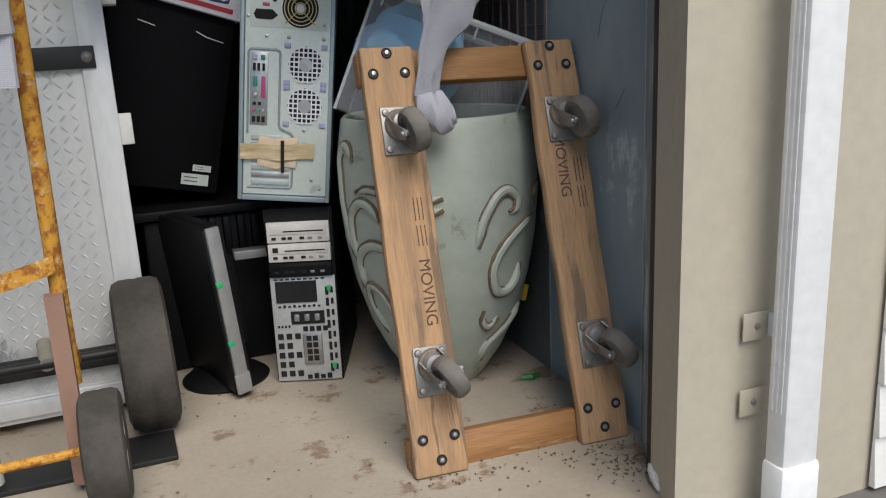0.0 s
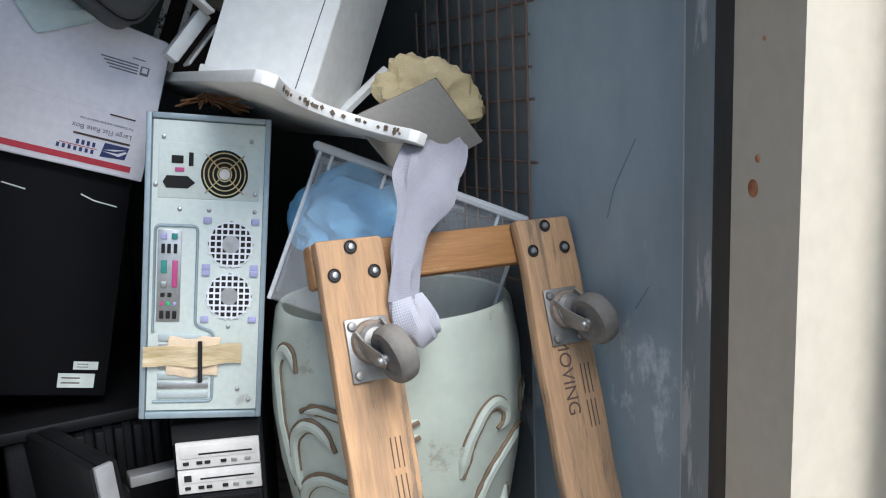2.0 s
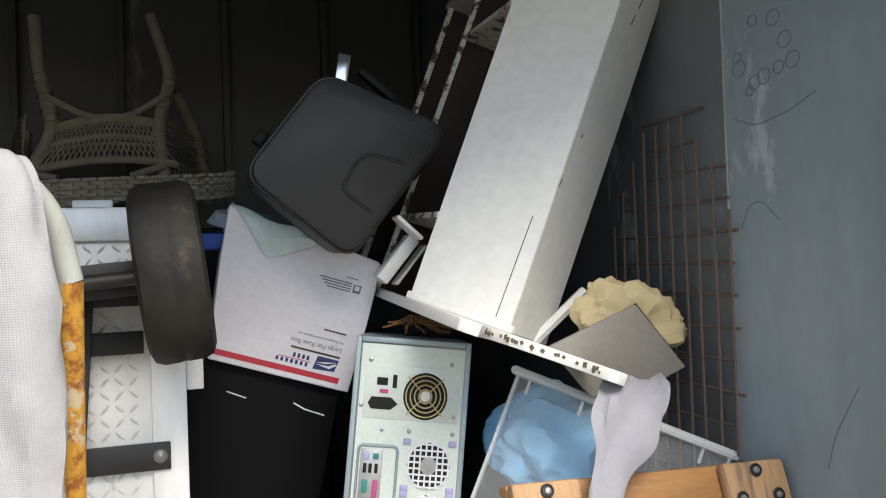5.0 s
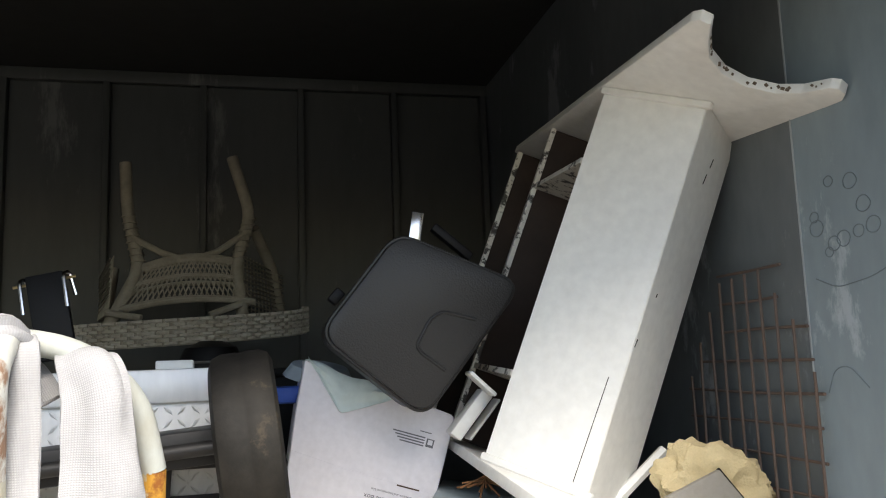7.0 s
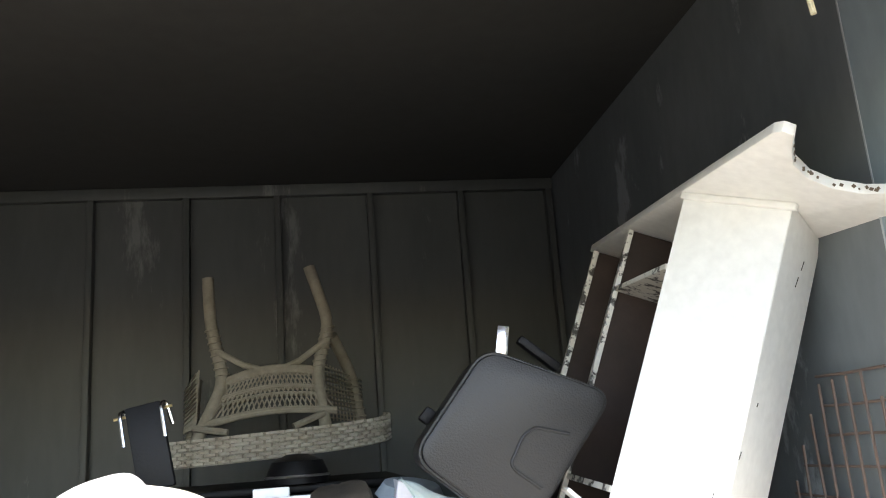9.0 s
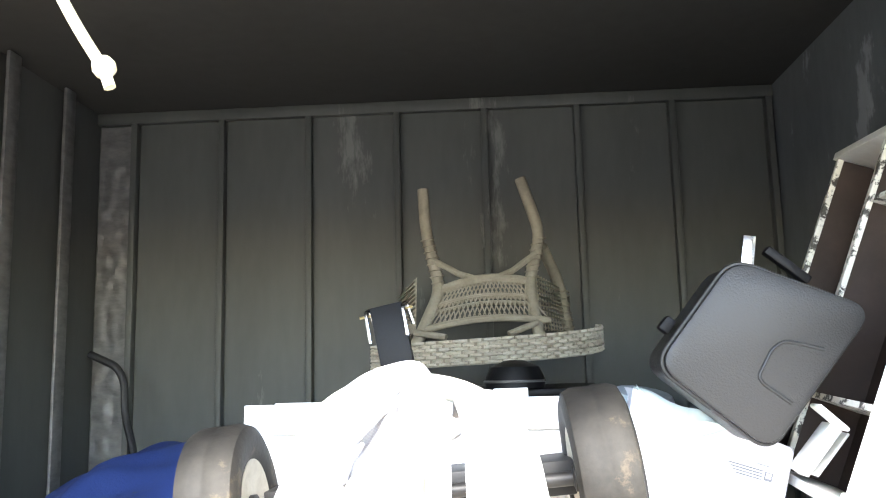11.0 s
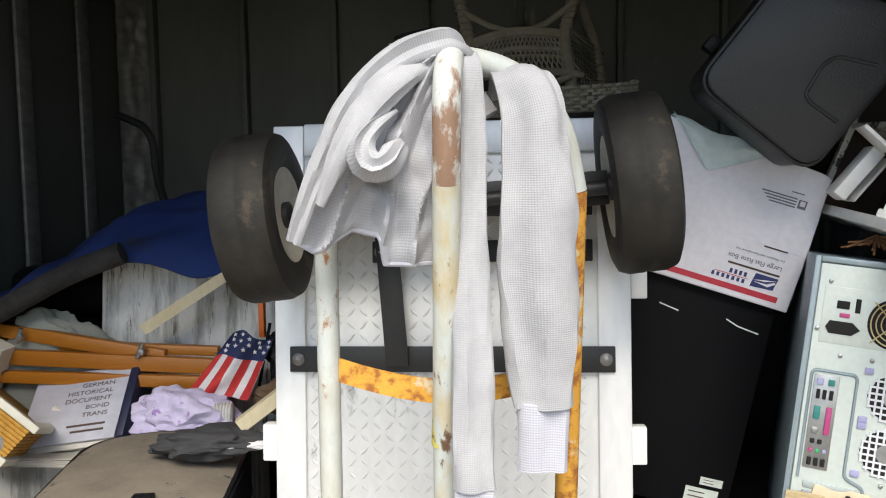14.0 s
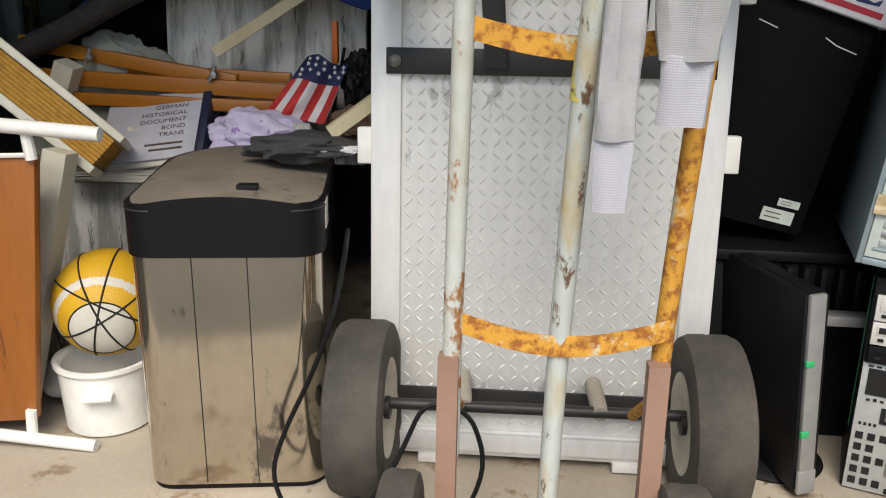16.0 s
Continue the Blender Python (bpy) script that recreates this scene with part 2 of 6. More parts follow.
def frame_of(o, x, z):
    """A pose with its x axis along x and its z axis near z."""
    x, z = Vector(x).normalized(), Vector(z)
    y = z.cross(x).normalized()
    z = x.cross(y)
    return Matrix.Translation(o) @ Matrix((x, y, z)).transposed().to_4x4()


# ---- the unit ----
LEFT, RIGHT, BACK, FRONT, TOP = -1.17, 1.497, 2.16, -0.187, 2.36
part("floor", box((LEFT - 0.15, FRONT - 0.25, -0.15), (RIGHT + 0.15, BACK + 0.1, 0)), M_CONCRETE)
tagged(bpy.data.objects["floor"], "dusty stained pale concrete slab floor", "floor", kind="structure")
part("ground", box((-60, -60, -0.3), (60, 60, -0.05)), mat("gravel_ground", (0.17, 0.16, 0.145), 0.95, 0, (0.12, 0.115, 0.105), 0.6, grain=40, bump=0.5))
tagged(bpy.data.objects["ground"], "open pale gravel ground before the unit", "ground", kind="structure")
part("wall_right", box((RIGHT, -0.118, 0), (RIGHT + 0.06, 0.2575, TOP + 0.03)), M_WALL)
part("rear_sheet", box((RIGHT, 0.2585, 0), (RIGHT + 0.06, BACK + 0.06, TOP + 0.03)), M_REAR, bpy.data.objects["wall_right"], "grimy steel rear sheet, colour darkened for shade")
tagged(bpy.data.objects["wall_right"], "scuffed blue-grey painted steel side wall", "wall", kind="structure")
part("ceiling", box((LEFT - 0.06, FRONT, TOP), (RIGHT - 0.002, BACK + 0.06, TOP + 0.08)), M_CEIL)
tagged(bpy.data.objects["ceiling"], "plain dark grey steel ceiling", "ceiling", kind="structure")
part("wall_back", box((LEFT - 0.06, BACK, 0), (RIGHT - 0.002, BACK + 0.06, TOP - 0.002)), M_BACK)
tagged(bpy.data.objects["wall_back"], "painted steel back wall with standing seams, shade in its colour", "wall", kind="structure")
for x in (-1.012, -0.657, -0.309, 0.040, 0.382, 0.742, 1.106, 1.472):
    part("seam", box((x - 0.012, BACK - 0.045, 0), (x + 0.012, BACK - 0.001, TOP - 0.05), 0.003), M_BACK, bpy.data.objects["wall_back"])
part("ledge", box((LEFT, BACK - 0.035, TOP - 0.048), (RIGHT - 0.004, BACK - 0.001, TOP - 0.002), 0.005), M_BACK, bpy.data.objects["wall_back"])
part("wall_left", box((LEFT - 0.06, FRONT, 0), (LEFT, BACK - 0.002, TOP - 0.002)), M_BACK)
tagged(bpy.data.objects["wall_left"], "corrugated steel side wall, shade in its colour", "wall", kind="structure")
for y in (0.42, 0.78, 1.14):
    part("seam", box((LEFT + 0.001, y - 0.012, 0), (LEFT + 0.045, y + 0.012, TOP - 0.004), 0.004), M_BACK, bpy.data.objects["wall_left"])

# ---- the doorway's side, outside ----
BACKWALL, LEFTWALL, RIGHTWALL = (bpy.data.objects[n] for n in ("wall_back", "wall_left", "wall_right"))
jamb = part("door_jamb", prism([(1.403, -0.285), (1.358, -0.415), (3.2, -0.415), (3.2, -0.19), (1.57, -0.19)], 0, 2.6, m=Matrix(((1, 0, 0, 0), (0, 0, 1, 0), (0, 1, 0, -0.05), (0, 0, 0, 1)))), M_BEIGE, smooth=False)
tagged(jamb, "beige sheet metal door jamb with rust spots", "jamb", kind="structure")
part("rubber_seal", prism([(1.434, -0.228), (1.403, -0.284), (1.47, -0.284), (1.47, -0.228)], 0, 2.5, 0.003, m=Matrix(((1, 0, 0, 0), (0, 0, 1, 0), (0, 1, 0, -0.05), (0, 0, 0, 1)))), M_BLACKMETAL, jamb, "black rubber door seal")
part("wall_front", box((-4.2, -0.42, -0.05), (LEFT - 0.02, -0.19, 2.6)), M_BEIGE)
tagged(bpy.data.objects["wall_front"], "beige sheet metal outer wall", "wall", kind="structure")
# Out of view; its lower edge is set to shade the upper walls.
part("lintel", box((LEFT - 0.02, -0.40, 1.92), (1.356, -0.30, 2.6)), M_BEIGE)
tagged(bpy.data.objects["lintel"], "unseen beige sheet metal lintel over the doorway, set low for shade", "lintel", kind="structure")
M_RUSTSPOT = mat("rust_spot", (0.28, 0.08, 0.03), 0.9, 0, (0.4, 0.2, 0.1), 60, bump=0.3)
spout = thing("downspout", "white ribbed metal downspout on the beige wall", "downspout", pose(1.571, -0.508, 0))
M_SPOUT = mat("white_baked_enamel", (0.90, 0.90, 0.89), 0.35, 0, (0.85, 0.85, 0.84), 5, 0.5, 0.3, 40, 0.04)
part("pipe", box((-0.070, 0.004, 0.10), (0.004, 0.048, 2.55), 0.008), M_SPOUT, spout)
for k in range(3):
    part("rib", box((-0.0715, 0.014 + 0.010 * k, 0.20), (-0.068, 0.019 + 0.010 * k, 2.54), 0.0015), M_SPOUT, spout)
part("shoe", box((-0.075, -0.001, -0.05), (0.008, 0.05, 0.11), 0.010), M_SPOUT, spout)
for z in (0.33, 0.195):
    plate = thing("latch_plate", "small beige metal latch plate with one screw", "latch", pose(1.505, -0.423, z), "latch plates")
    part("plate", box((-0.028, -0.003, -0.024), (0.028, 0, 0.024), 0.001), M_BEIGE, plate)
    part("screw", lathe([(0.001, 0.004), (0.005, 0.003), (0.006, 0)], 12, m=pose(0, -0.003, 0, 90)), M_STEEL, plate)
    if z > 0.3:
        part("tongue", box((0.022, -0.02, -0.02), (0.03, 0, 0.02), 0.002), M_WHITE, plate)

siding = thing("lap_siding", "white horizontal lap siding beside the downspout", "siding", pose(0, -0.422, 0), kind="structure")
for k in range(24):
    part("siding_board", prism([(0.0, 0.0), (-0.014, 0.0), (-0.004, 0.106), (0.0, 0.106)], 1.795, 3.1, m=Matrix(((0, 1, 0, 0), (1, 0, 0, 0), (0, 0, 1, -0.04 + 0.104 * k), (0, 0, 0, 1)))), M_WHITE, siding, smooth=False)

# ---- furniture dolly ----
dolly = thing("furniture_dolly", "worn wooden furniture dolly with four casters, leaning upright", "dolly",
              frame_of((1.2385, -0.112, 0.003), (0.9986, -0.0522, -0.0056), (0.0212, 0.3048, 0.9522)))
for sx in (-1, 1):
    b = box((sx * 0.1755 - 0.054, 0, 0), (sx * 0.1755 + 0.054, 0.026, 0.837), 0.006)
    bmesh.ops.subdivide_edges(b, edges=[e for e in b.edges if e.calc_length() > 0.3], cuts=24)
    for v in b.verts:
        v.co.x += 0.006 * noise.noise((v.co.z * 6, sx * 5, 0)) + 0.003 * noise.noise((v.co.z * 30, sx, v.co.y * 40))
    board = part("upright_board", b, M_WOOD, dolly)
    for z0 in (0.823, 0.783, 0.029, 0.072):
        for dx in ((0,) if z0 in (0.823, 0.029) else (-0.032, 0.032)):
            bolt = lathe([(0.001, 0.004), (0.004, 0.004), (0.005, 0.001), (0.008, 0.001), (0.009, 0.003), (0.0105, 0.001), (0.0105, 0)], 16, m=pose(sx * 0.1755 + dx, -0.001, z0, 90))
            hole = part("bolt", bolt, M_BLACKMETAL, board)
            part("bolt_head", lathe([(0.001, 0.0055), (0.004, 0.005), (0.0055, 0.003), (0.0055, 0.001)], 12, m=pose(sx * 0.1755 + dx, -0.001, z0, 90)), M_STEEL, dolly)
for z0 in (0.0, 0.765):
    part("cross_board", box((-0.231, 0.027, z0 + 0.004), (0.231, 0.064, z0 + 0.072), 0.006), M_WOODX, dolly)
M_INK = mat("faded_ink", (0.10, 0.065, 0.05), 0.9)
for sx, dx, z0 in ((-1, 0.008, 0.415), (1, -0.02, 0.635)):
    fc = bpy.data.curves.new("ink_line", "FONT")
    fc.body, fc.size, fc.extrude = "MOVING", 0.033, 0.0002
    fc.materials.append(M_INK)
    words = new("ink_line", fc)
    words.parent = dolly
    words.matrix_basis = Matrix(((0, 1, 0, sx * 0.1755 + dx), (0, 0, -1, -0.0004), (-1, 0, 0, z0), (0, 0, 0, 1)))
for x, z0, ln in ((-0.154, 0.535, 0.045), (-0.154, 0.480, 0.04), (0.202, 0.585, 0.05), (0.202, 0.525, 0.045)):
    for k in range(3):
        part("ink_bar", box((x - 0.009 + 0.008 * k, -0.0006, z0 - ln), (x - 0.0072 + 0.008 * k, 0.0004, z0)), M_INK, dolly)
M_DULLZINC = mat("dull_dirty_zinc", (0.33, 0.33, 0.32), 0.5, 0.7, (0.20, 0.19, 0.175), 22, 0.5, 0.15, 90, 0.15)
M_RUSTYZINC = mat("rusty_zinc", (0.22, 0.16, 0.11), 0.7, 0.4, (0.30, 0.27, 0.24), 40, 0.5, 0.15, 90, 0.2)
M_CASTER = mat("worn_grey_rubber", (0.12, 0.112, 0.10), 0.8, 0, (0.18, 0.165, 0.145), 20, 0.5, 0.15, 80, 0.15)
for sx in (-1, 1):
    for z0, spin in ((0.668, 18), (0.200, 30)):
        m0 = pose(sx * 0.1755 + 0.004, -0.0015, z0)
        plate = part("caster", box((-0.034, -0.004, -0.047), (0.034, 0, 0.047), 0.003), M_DULLZINC, dolly, "zinc-plated swivel caster", m=m0)
        for dx in (-0.024, 0.024):
            for dz in (-0.036, 0.036):
                part("screw", lathe([(0.001, 0.006), (0.006, 0.005), (0.0075, 0.001), (0.0075, 0)], 10, m=pose(dx, -0.004, dz, 90)), M_DULLZINC, plate)
        part("raceway", lathe([(0.010, 0.012), (0.026, 0.012), (0.031, 0.008), (0.033, 0.0)], 28, m=pose(0.004, -0.004, 0.010, 90)), M_RUSTYZINC, plate, "rusty swivel ring")
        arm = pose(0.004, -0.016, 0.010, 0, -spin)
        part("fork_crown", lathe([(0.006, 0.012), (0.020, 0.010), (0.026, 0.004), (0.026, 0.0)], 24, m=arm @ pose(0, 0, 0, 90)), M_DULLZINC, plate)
        for s2 in (-1, 1):
            side = [(0.0, 0.024), (-0.002, -0.018), (-0.024, -0.030), (-0.050, -0.036), (-0.060, -0.030), (-0.060, -0.016), (-0.042, -0.006), (-0.018, 0.010), (-0.006, 0.026)]
            fork = bmesh.new()
            near, far = ([fork.verts.new((s2 * 0.0225 + o, y, z)) for y, z in side] for o in (-0.0014, 0.0014))
            fork.faces.new(near)
            fork.faces.new(far[::-1])
            for k in range(len(side)):
                fork.faces.new((near[k], far[k], far[(k + 1) % len(side)], near[(k + 1) % len(side)]))
            bmesh.ops.recalc_face_normals(fork, faces=fork.faces)
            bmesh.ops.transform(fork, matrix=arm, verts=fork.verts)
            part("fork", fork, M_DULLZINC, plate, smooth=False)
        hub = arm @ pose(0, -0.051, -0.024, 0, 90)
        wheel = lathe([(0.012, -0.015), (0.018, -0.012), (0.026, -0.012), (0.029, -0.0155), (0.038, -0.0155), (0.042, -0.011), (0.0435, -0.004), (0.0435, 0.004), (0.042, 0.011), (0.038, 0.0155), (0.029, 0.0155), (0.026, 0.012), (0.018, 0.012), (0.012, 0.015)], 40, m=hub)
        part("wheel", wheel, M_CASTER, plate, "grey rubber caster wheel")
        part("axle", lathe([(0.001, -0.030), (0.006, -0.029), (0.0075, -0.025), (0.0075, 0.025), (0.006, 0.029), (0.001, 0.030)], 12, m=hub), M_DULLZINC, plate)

# ---- glazed planter ----
VASE = [(0.0, 0.085), (0.02, 0.10), (0.08, 0.14), (0.16, 0.178), (0.26, 0.208), (0.36, 0.226), (0.46, 0.235), (0.56, 0.232), (0.62, 0.222), (0.64, 0.218)]


def vase_r(z):
    return float(np.interp(z, [p[0] for p in VASE], [p[1] for p in VASE]))


planter = thing("planter", "tall celadon glazed planter with raised scrolls", "planter", pose(1.262, 0.372, 0.001))
zs = np.linspace(0, 0.64, 40)
prof = [(vase_r(z), z) for z in zs] + [(0.212, 0.647), (0.205, 0.643), (0.20, 0.60), (0.21, 0.45), (0.17, 0.2), (0.08, 0.03)]
part("pot", lathe(prof, 72), M_GLAZE, planter)


def scroll(turns, width=0.012):
    """A raised ridge curling over the planter's side, its lower edge bare clay."""
    flat = rounded([Vector((0.23 * radians(th), 0, z)) for th, z in turns], 0.05, 6)
    ln = [0]
    for p, q in zip(flat, flat[1:]):
        ln.append(ln[-1] + (q - p).length)
    ridge, low, high, rad = [], [], [], []
    n = int(ln[-1] / 0.006) + 4
    at = lambda s, k: float(np.interp(s, ln, [q[k] for q in flat]))

    def on(u, z, out):
        r = vase_r(z) + out
        return Vector((r * math.cos(u / 0.23), r * math.sin(u / 0.23), z))
    for i in range(n):
        s = ln[-1] * i / (n - 1)
        u, z = at(s, 0), at(s, 2)
        d = Vector((at(min(s + 0.004, ln[-1]), 0) - at(max(s - 0.004, 0), 0), at(min(s + 0.004, ln[-1]), 2) - at(max(s - 0.004, 0), 2))).normalized()
        w = width * min(1, 0.35 + i / 8, 0.35 + (n - 1 - i) / 8)
        ridge.append(on(u, z, -0.002))
        rad.append(w)
        low.append(on(u + d.y * w * 0.86, z - d.x * w * 0.86, 0.0022))
        high.append(on(u - d.y * w * 0.86, z + d.x * w * 0.86, 0.0016))
    relief = part("scroll", tube(ridge, 0.01, 10, radii=rad), M_GLAZE, planter)
    part("bare_edge", tube(low, 0.003, 6, radii=[0.0042 + 0.0016 * noise.noise((k * 0.4, turns[0][0], 0)) for k in range(n)]), M_GLAZEDARK, relief)
    m = n // 4
    part("bare_edge", tube(high[m:-m], 0.002, 6, radii=[0.0024] * (n - 2 * m)), M_GLAZEDARK, relief)


scroll([(-91, 0.37), (-88, 0.43), (-80, 0.478), (-72, 0.492), (-64, 0.467), (-65, 0.44), (-71, 0.435)])
scroll([(-48, 0.415), (-62, 0.397), (-75, 0.361), (-81, 0.311), (-77, 0.254), (-66, 0.25), (-59, 0.275), (-58, 0.311)], 0.013)
scroll([(-83, 0.212), (-84, 0.181), (-78, 0.164), (-70, 0.188)], 0.009)
scroll([(-76, 0.07), (-76, 0.115), (-61, 0.148), (-41, 0.197)])
scroll([(-35, 0.485), (-48, 0.475), (-47, 0.44)], 0.01)
scroll([(-164, 0.555), (-168, 0.588), (-175, 0.590), (-179, 0.557), (-177, 0.489), (-171, 0.343)])
scroll([(-145, 0.429), (-150, 0.465), (-158, 0.473), (-168, 0.44), (-169, 0.376), (-167, 0.322)])
scroll([(-132, 0.36), (-142, 0.369), (-151, 0.379), (-161, 0.362), (-168, 0.329), (-168, 0.262)])
scroll([(-140, 0.19), (-147, 0.222), (-153, 0.268), (-164, 0.276), (-167, 0.22), (-157, 0.157)], 0.01)
scroll([(-130, 0.478), (-143, 0.496), (-152, 0.502), (-161, 0.49)], 0.009)
scroll([(-128, 0.475), (-117, 0.480), (-109, 0.488)], 0.008)
scroll([(-128, 0.445), (-117, 0.452), (-109, 0.463)], 0.008)

# ---- computers ----
M_DARKHOLE = mat("dark_inside", (0.012, 0.012, 0.012), 0.9)
M_TAPE = mat("brown_tape", (0.42, 0.31, 0.15), 0.45, 0, (0.6, 0.5, 0.33), 20, 0.5, 0.2, 60, 0.3, (1, 1, 6))
M_PINK = mat("pink_plastic", (0.5, 0.06, 0.22), 0.5)
M_TEAL = mat("teal_plastic", (0.03, 0.25, 0.22), 0.5)
M_LILAC = mat("lilac_clip", (0.38, 0.38, 0.62), 0.5)
M_BRASS = mat("brass_wire", (0.65, 0.52, 0.28), 0.35, 0.9)
M_IVORY = mat("ivory_plastic", (0.72, 0.70, 0.66), 0.5)
M_GREENLED = mat("green_clip", (0.03, 0.45, 0.16), 0.5)
tower = thing("computer_tower", "grey steel computer tower showing its back with two grilles", "computer",
              frame_of((0.8086, 0.4815, 0.4745), (0.9576, -0.2655, -0.1116), (0.124, 0.0307, 0.9918)) @ Matrix.Diagonal((0.973, 1, 1.025, 1)))
M_PCBACK = mat("pale_green_grey_steel", (0.60, 0.66, 0.62), 0.45, 0.1, (0.55, 0.61, 0.57), 6, 0.5, 0.3, 90, 0.05, third=(0.42, 0.45, 0.42), third_scale=9, third_at=0.64)
M_PCEDGE = mat("blue_grey_steel", (0.30, 0.37, 0.40), 0.45, 0.3, (0.24, 0.30, 0.33), 8, 0.5, 0.2, 90, 0.06)
part("case", box((0, 0.004, 0), (0.214, 0.45, 0.52), 0.004), M_PCEDGE, tower)
part("back_sheet", box((0.012, -0.0006, 0.014), (0.208, 0.0036, 0.508), 0.001), M_PCBACK, tower, "pale pressed steel back sheet")
for lo, hi in (((0, -0.004, 0.0), (0.010, 0.006, 0.52)), ((0.204, -0.004, 0), (0.214, 0.006, 0.52)), ((0.01, -0.004, 0.51), (0.204, 0.006, 0.52)), ((0.01, -0.004, 0), (0.204, 0.006, 0.012))):
    part("edge_fold", box(lo, hi, 0.002), M_PCEDGE, tower)
psu = part("power_supply", box((0.022, -0.0016, 0.378), (0.196, 0.003, 0.472), 0.001), M_PCBACK, tower)
part("fan_hole", lathe([(0.001, 0.001), (0.041, 0.001), (0.041, 0)], 40, m=pose(0.135, -0.0012, 0.422, 90)), M_DARKHOLE, psu)
for r in (0.012, 0.02, 0.028, 0.036):
    part("fan_ring", tube([(0.135 + r * math.cos(a), -0.004, 0.422 + r * math.sin(a)) for a in np.linspace(0, 2 * math.pi, 36)], 0.0012, 6), M_BRASS, psu)
for a in (45, 135, 225, 315):
    part("fan_spoke", tube([(0.135 + 0.01 * math.cos(radians(a)), -0.0035, 0.422 + 0.01 * math.sin(radians(a))), (0.135 + 0.047 * math.cos(radians(a)), -0.0035, 0.422 + 0.047 * math.sin(radians(a)))], 0.0012, 6), M_BRASS, psu)
part("fan_hub", lathe([(0.001, 0.003), (0.009, 0.003), (0.010, 0)], 20, m=pose(0.135, -0.002, 0.422, 90)), M_IVORY, psu)
part("power_socket", prism([(0.036, 0.395), (0.072, 0.395), (0.085, 0.405), (0.072, 0.416), (0.036, 0.416), (0.03, 0.405)], -0.003, 0.0), M_DARKHOLE, psu)
part("power_switch", box((0.044, -0.004, 0.437), (0.064, 0, 0.45), 0.001), M_DARKHOLE, psu)
part("voltage_switch", box((0.073, -0.004, 0.433), (0.081, 0, 0.456), 0.001), M_DARKHOLE, psu)
part("red_slide", box((0.05, -0.004, 0.423), (0.066, 0, 0.43), 0.001), M_PINK, psu)
M_GRILLE = mat("white_grille", (0.74, 0.76, 0.80), 0.5)
for zc in (0.303, 0.213):
    g = part("fan_grille", lathe([(0.001, 0.001), (0.040, 0.001), (0.040, 0)], 8, m=pose(0.150, -0.0012, zc, 90, 0, 0)), M_DARKHOLE, tower)
    for k in range(8):
        o = -0.0368 + 0.0105 * k
        h = math.sqrt(max(0.0, 0.041 ** 2 - o * o))
        part("grille_bar", box((0.150 + o - 0.0016, -0.004, zc - h), (0.150 + o + 0.0016, -0.001, zc + h)), M_GRILLE, g)
        part("grille_bar", box((0.150 - h, -0.0038, zc + o - 0.0016), (0.150 + h, -0.0012, zc + o + 0.0016)), M_GRILLE, g)
    part("fan_hub", lathe([(0.001, 0.002), (0.015, 0.002), (0.016, 0)], 20, m=pose(0.150, -0.0022, zc, 90)), M_STEEL, g)
    for dx in (-0.042, 0.042):
        for dz in (-0.04, 0.04):
            part("clip", box((0.150 + dx - 0.007, -0.005, zc + dz - 0.005), (0.150 + dx + 0.007, -0.001, zc + dz + 0.005), 0.001), M_LILAC, g)
io = part("port_panel", box((0.025, -0.003, 0.168), (0.065, 0.002, 0.325), 0.001), M_STEEL, tower)
for x, z, w, h, mm in ((0.035, 0.314, 0.010, 0.010, M_LILAC), (0.053, 0.314, 0.010, 0.010, M_TEAL), (0.034, 0.293, 0.006, 0.016, M_DARKHOLE), (0.044, 0.293, 0.006, 0.016, M_DARKHOLE), (0.055, 0.293, 0.006, 0.016, M_DARKHOLE),
                       (0.036, 0.262, 0.010, 0.022, M_TEAL), (0.055, 0.25, 0.009, 0.046, M_PINK), (0.036, 0.232, 0.01, 0.01, M_STEEL), (0.035, 0.214, 0.007, 0.007, M_DARKHOLE), (0.047, 0.214, 0.007, 0.007, M_DARKHOLE),
                       (0.034, 0.199, 0.006, 0.006, M_PINK), (0.045, 0.199, 0.006, 0.006, M_GREENLED), (0.056, 0.199, 0.006, 0.006, M_LILAC), (0.034, 0.18, 0.007, 0.013, M_DARKHOLE), (0.045, 0.18, 0.007, 0.013, M_DARKHOLE), (0.056, 0.18, 0.007, 0.013, M_DARKHOLE)):
    part("port", box((x - w / 2, -0.007, z - h / 2), (x + w / 2, -0.003, z + h / 2), 0.001), mm, io)
part("panel_fold", tube(rounded([(0.02, -0.002, 0.15), (0.02, -0.002, 0.332), (0.092, -0.002, 0.332), (0.092, -0.002, 0.162), (0.125, -0.002, 0.15), (0.125, -0.002, 0.03), (0.022, -0.002, 0.03)], 0.01), 0.0026, 6), M_PCEDGE, tower)
for k in range(7):
    part("slot_cover", box((0.03, -0.004, 0.036 + 0.0165 * k), (0.118, 0.0, 0.047 + 0.0165 * k), 0.001), M_STEEL if k % 2 else M_PCCASE, tower)
b = box((0.005, -0.010, 0.094), (0.175, -0.0055, 0.128))
bmesh.ops.subdivide_edges(b, edges=b.edges[:], cuts=7, use_grid_fill=True)
for v in b.verts:
    v.co.y += 0.004 * noise.noise((v.co.x * 30, v.co.z * 60, 1))
    v.co.z += 0.012 * noise.noise((v.co.x * 16, 3, 1)) - 0.02 * (0.1 - v.co.x)
b2 = box((0.045, -0.0065, 0.075), (0.135, -0.003, 0.142), 0.002)
bmesh.ops.subdivide_edges(b2, edges=b2.edges[:], cuts=5, use_grid_fill=True)
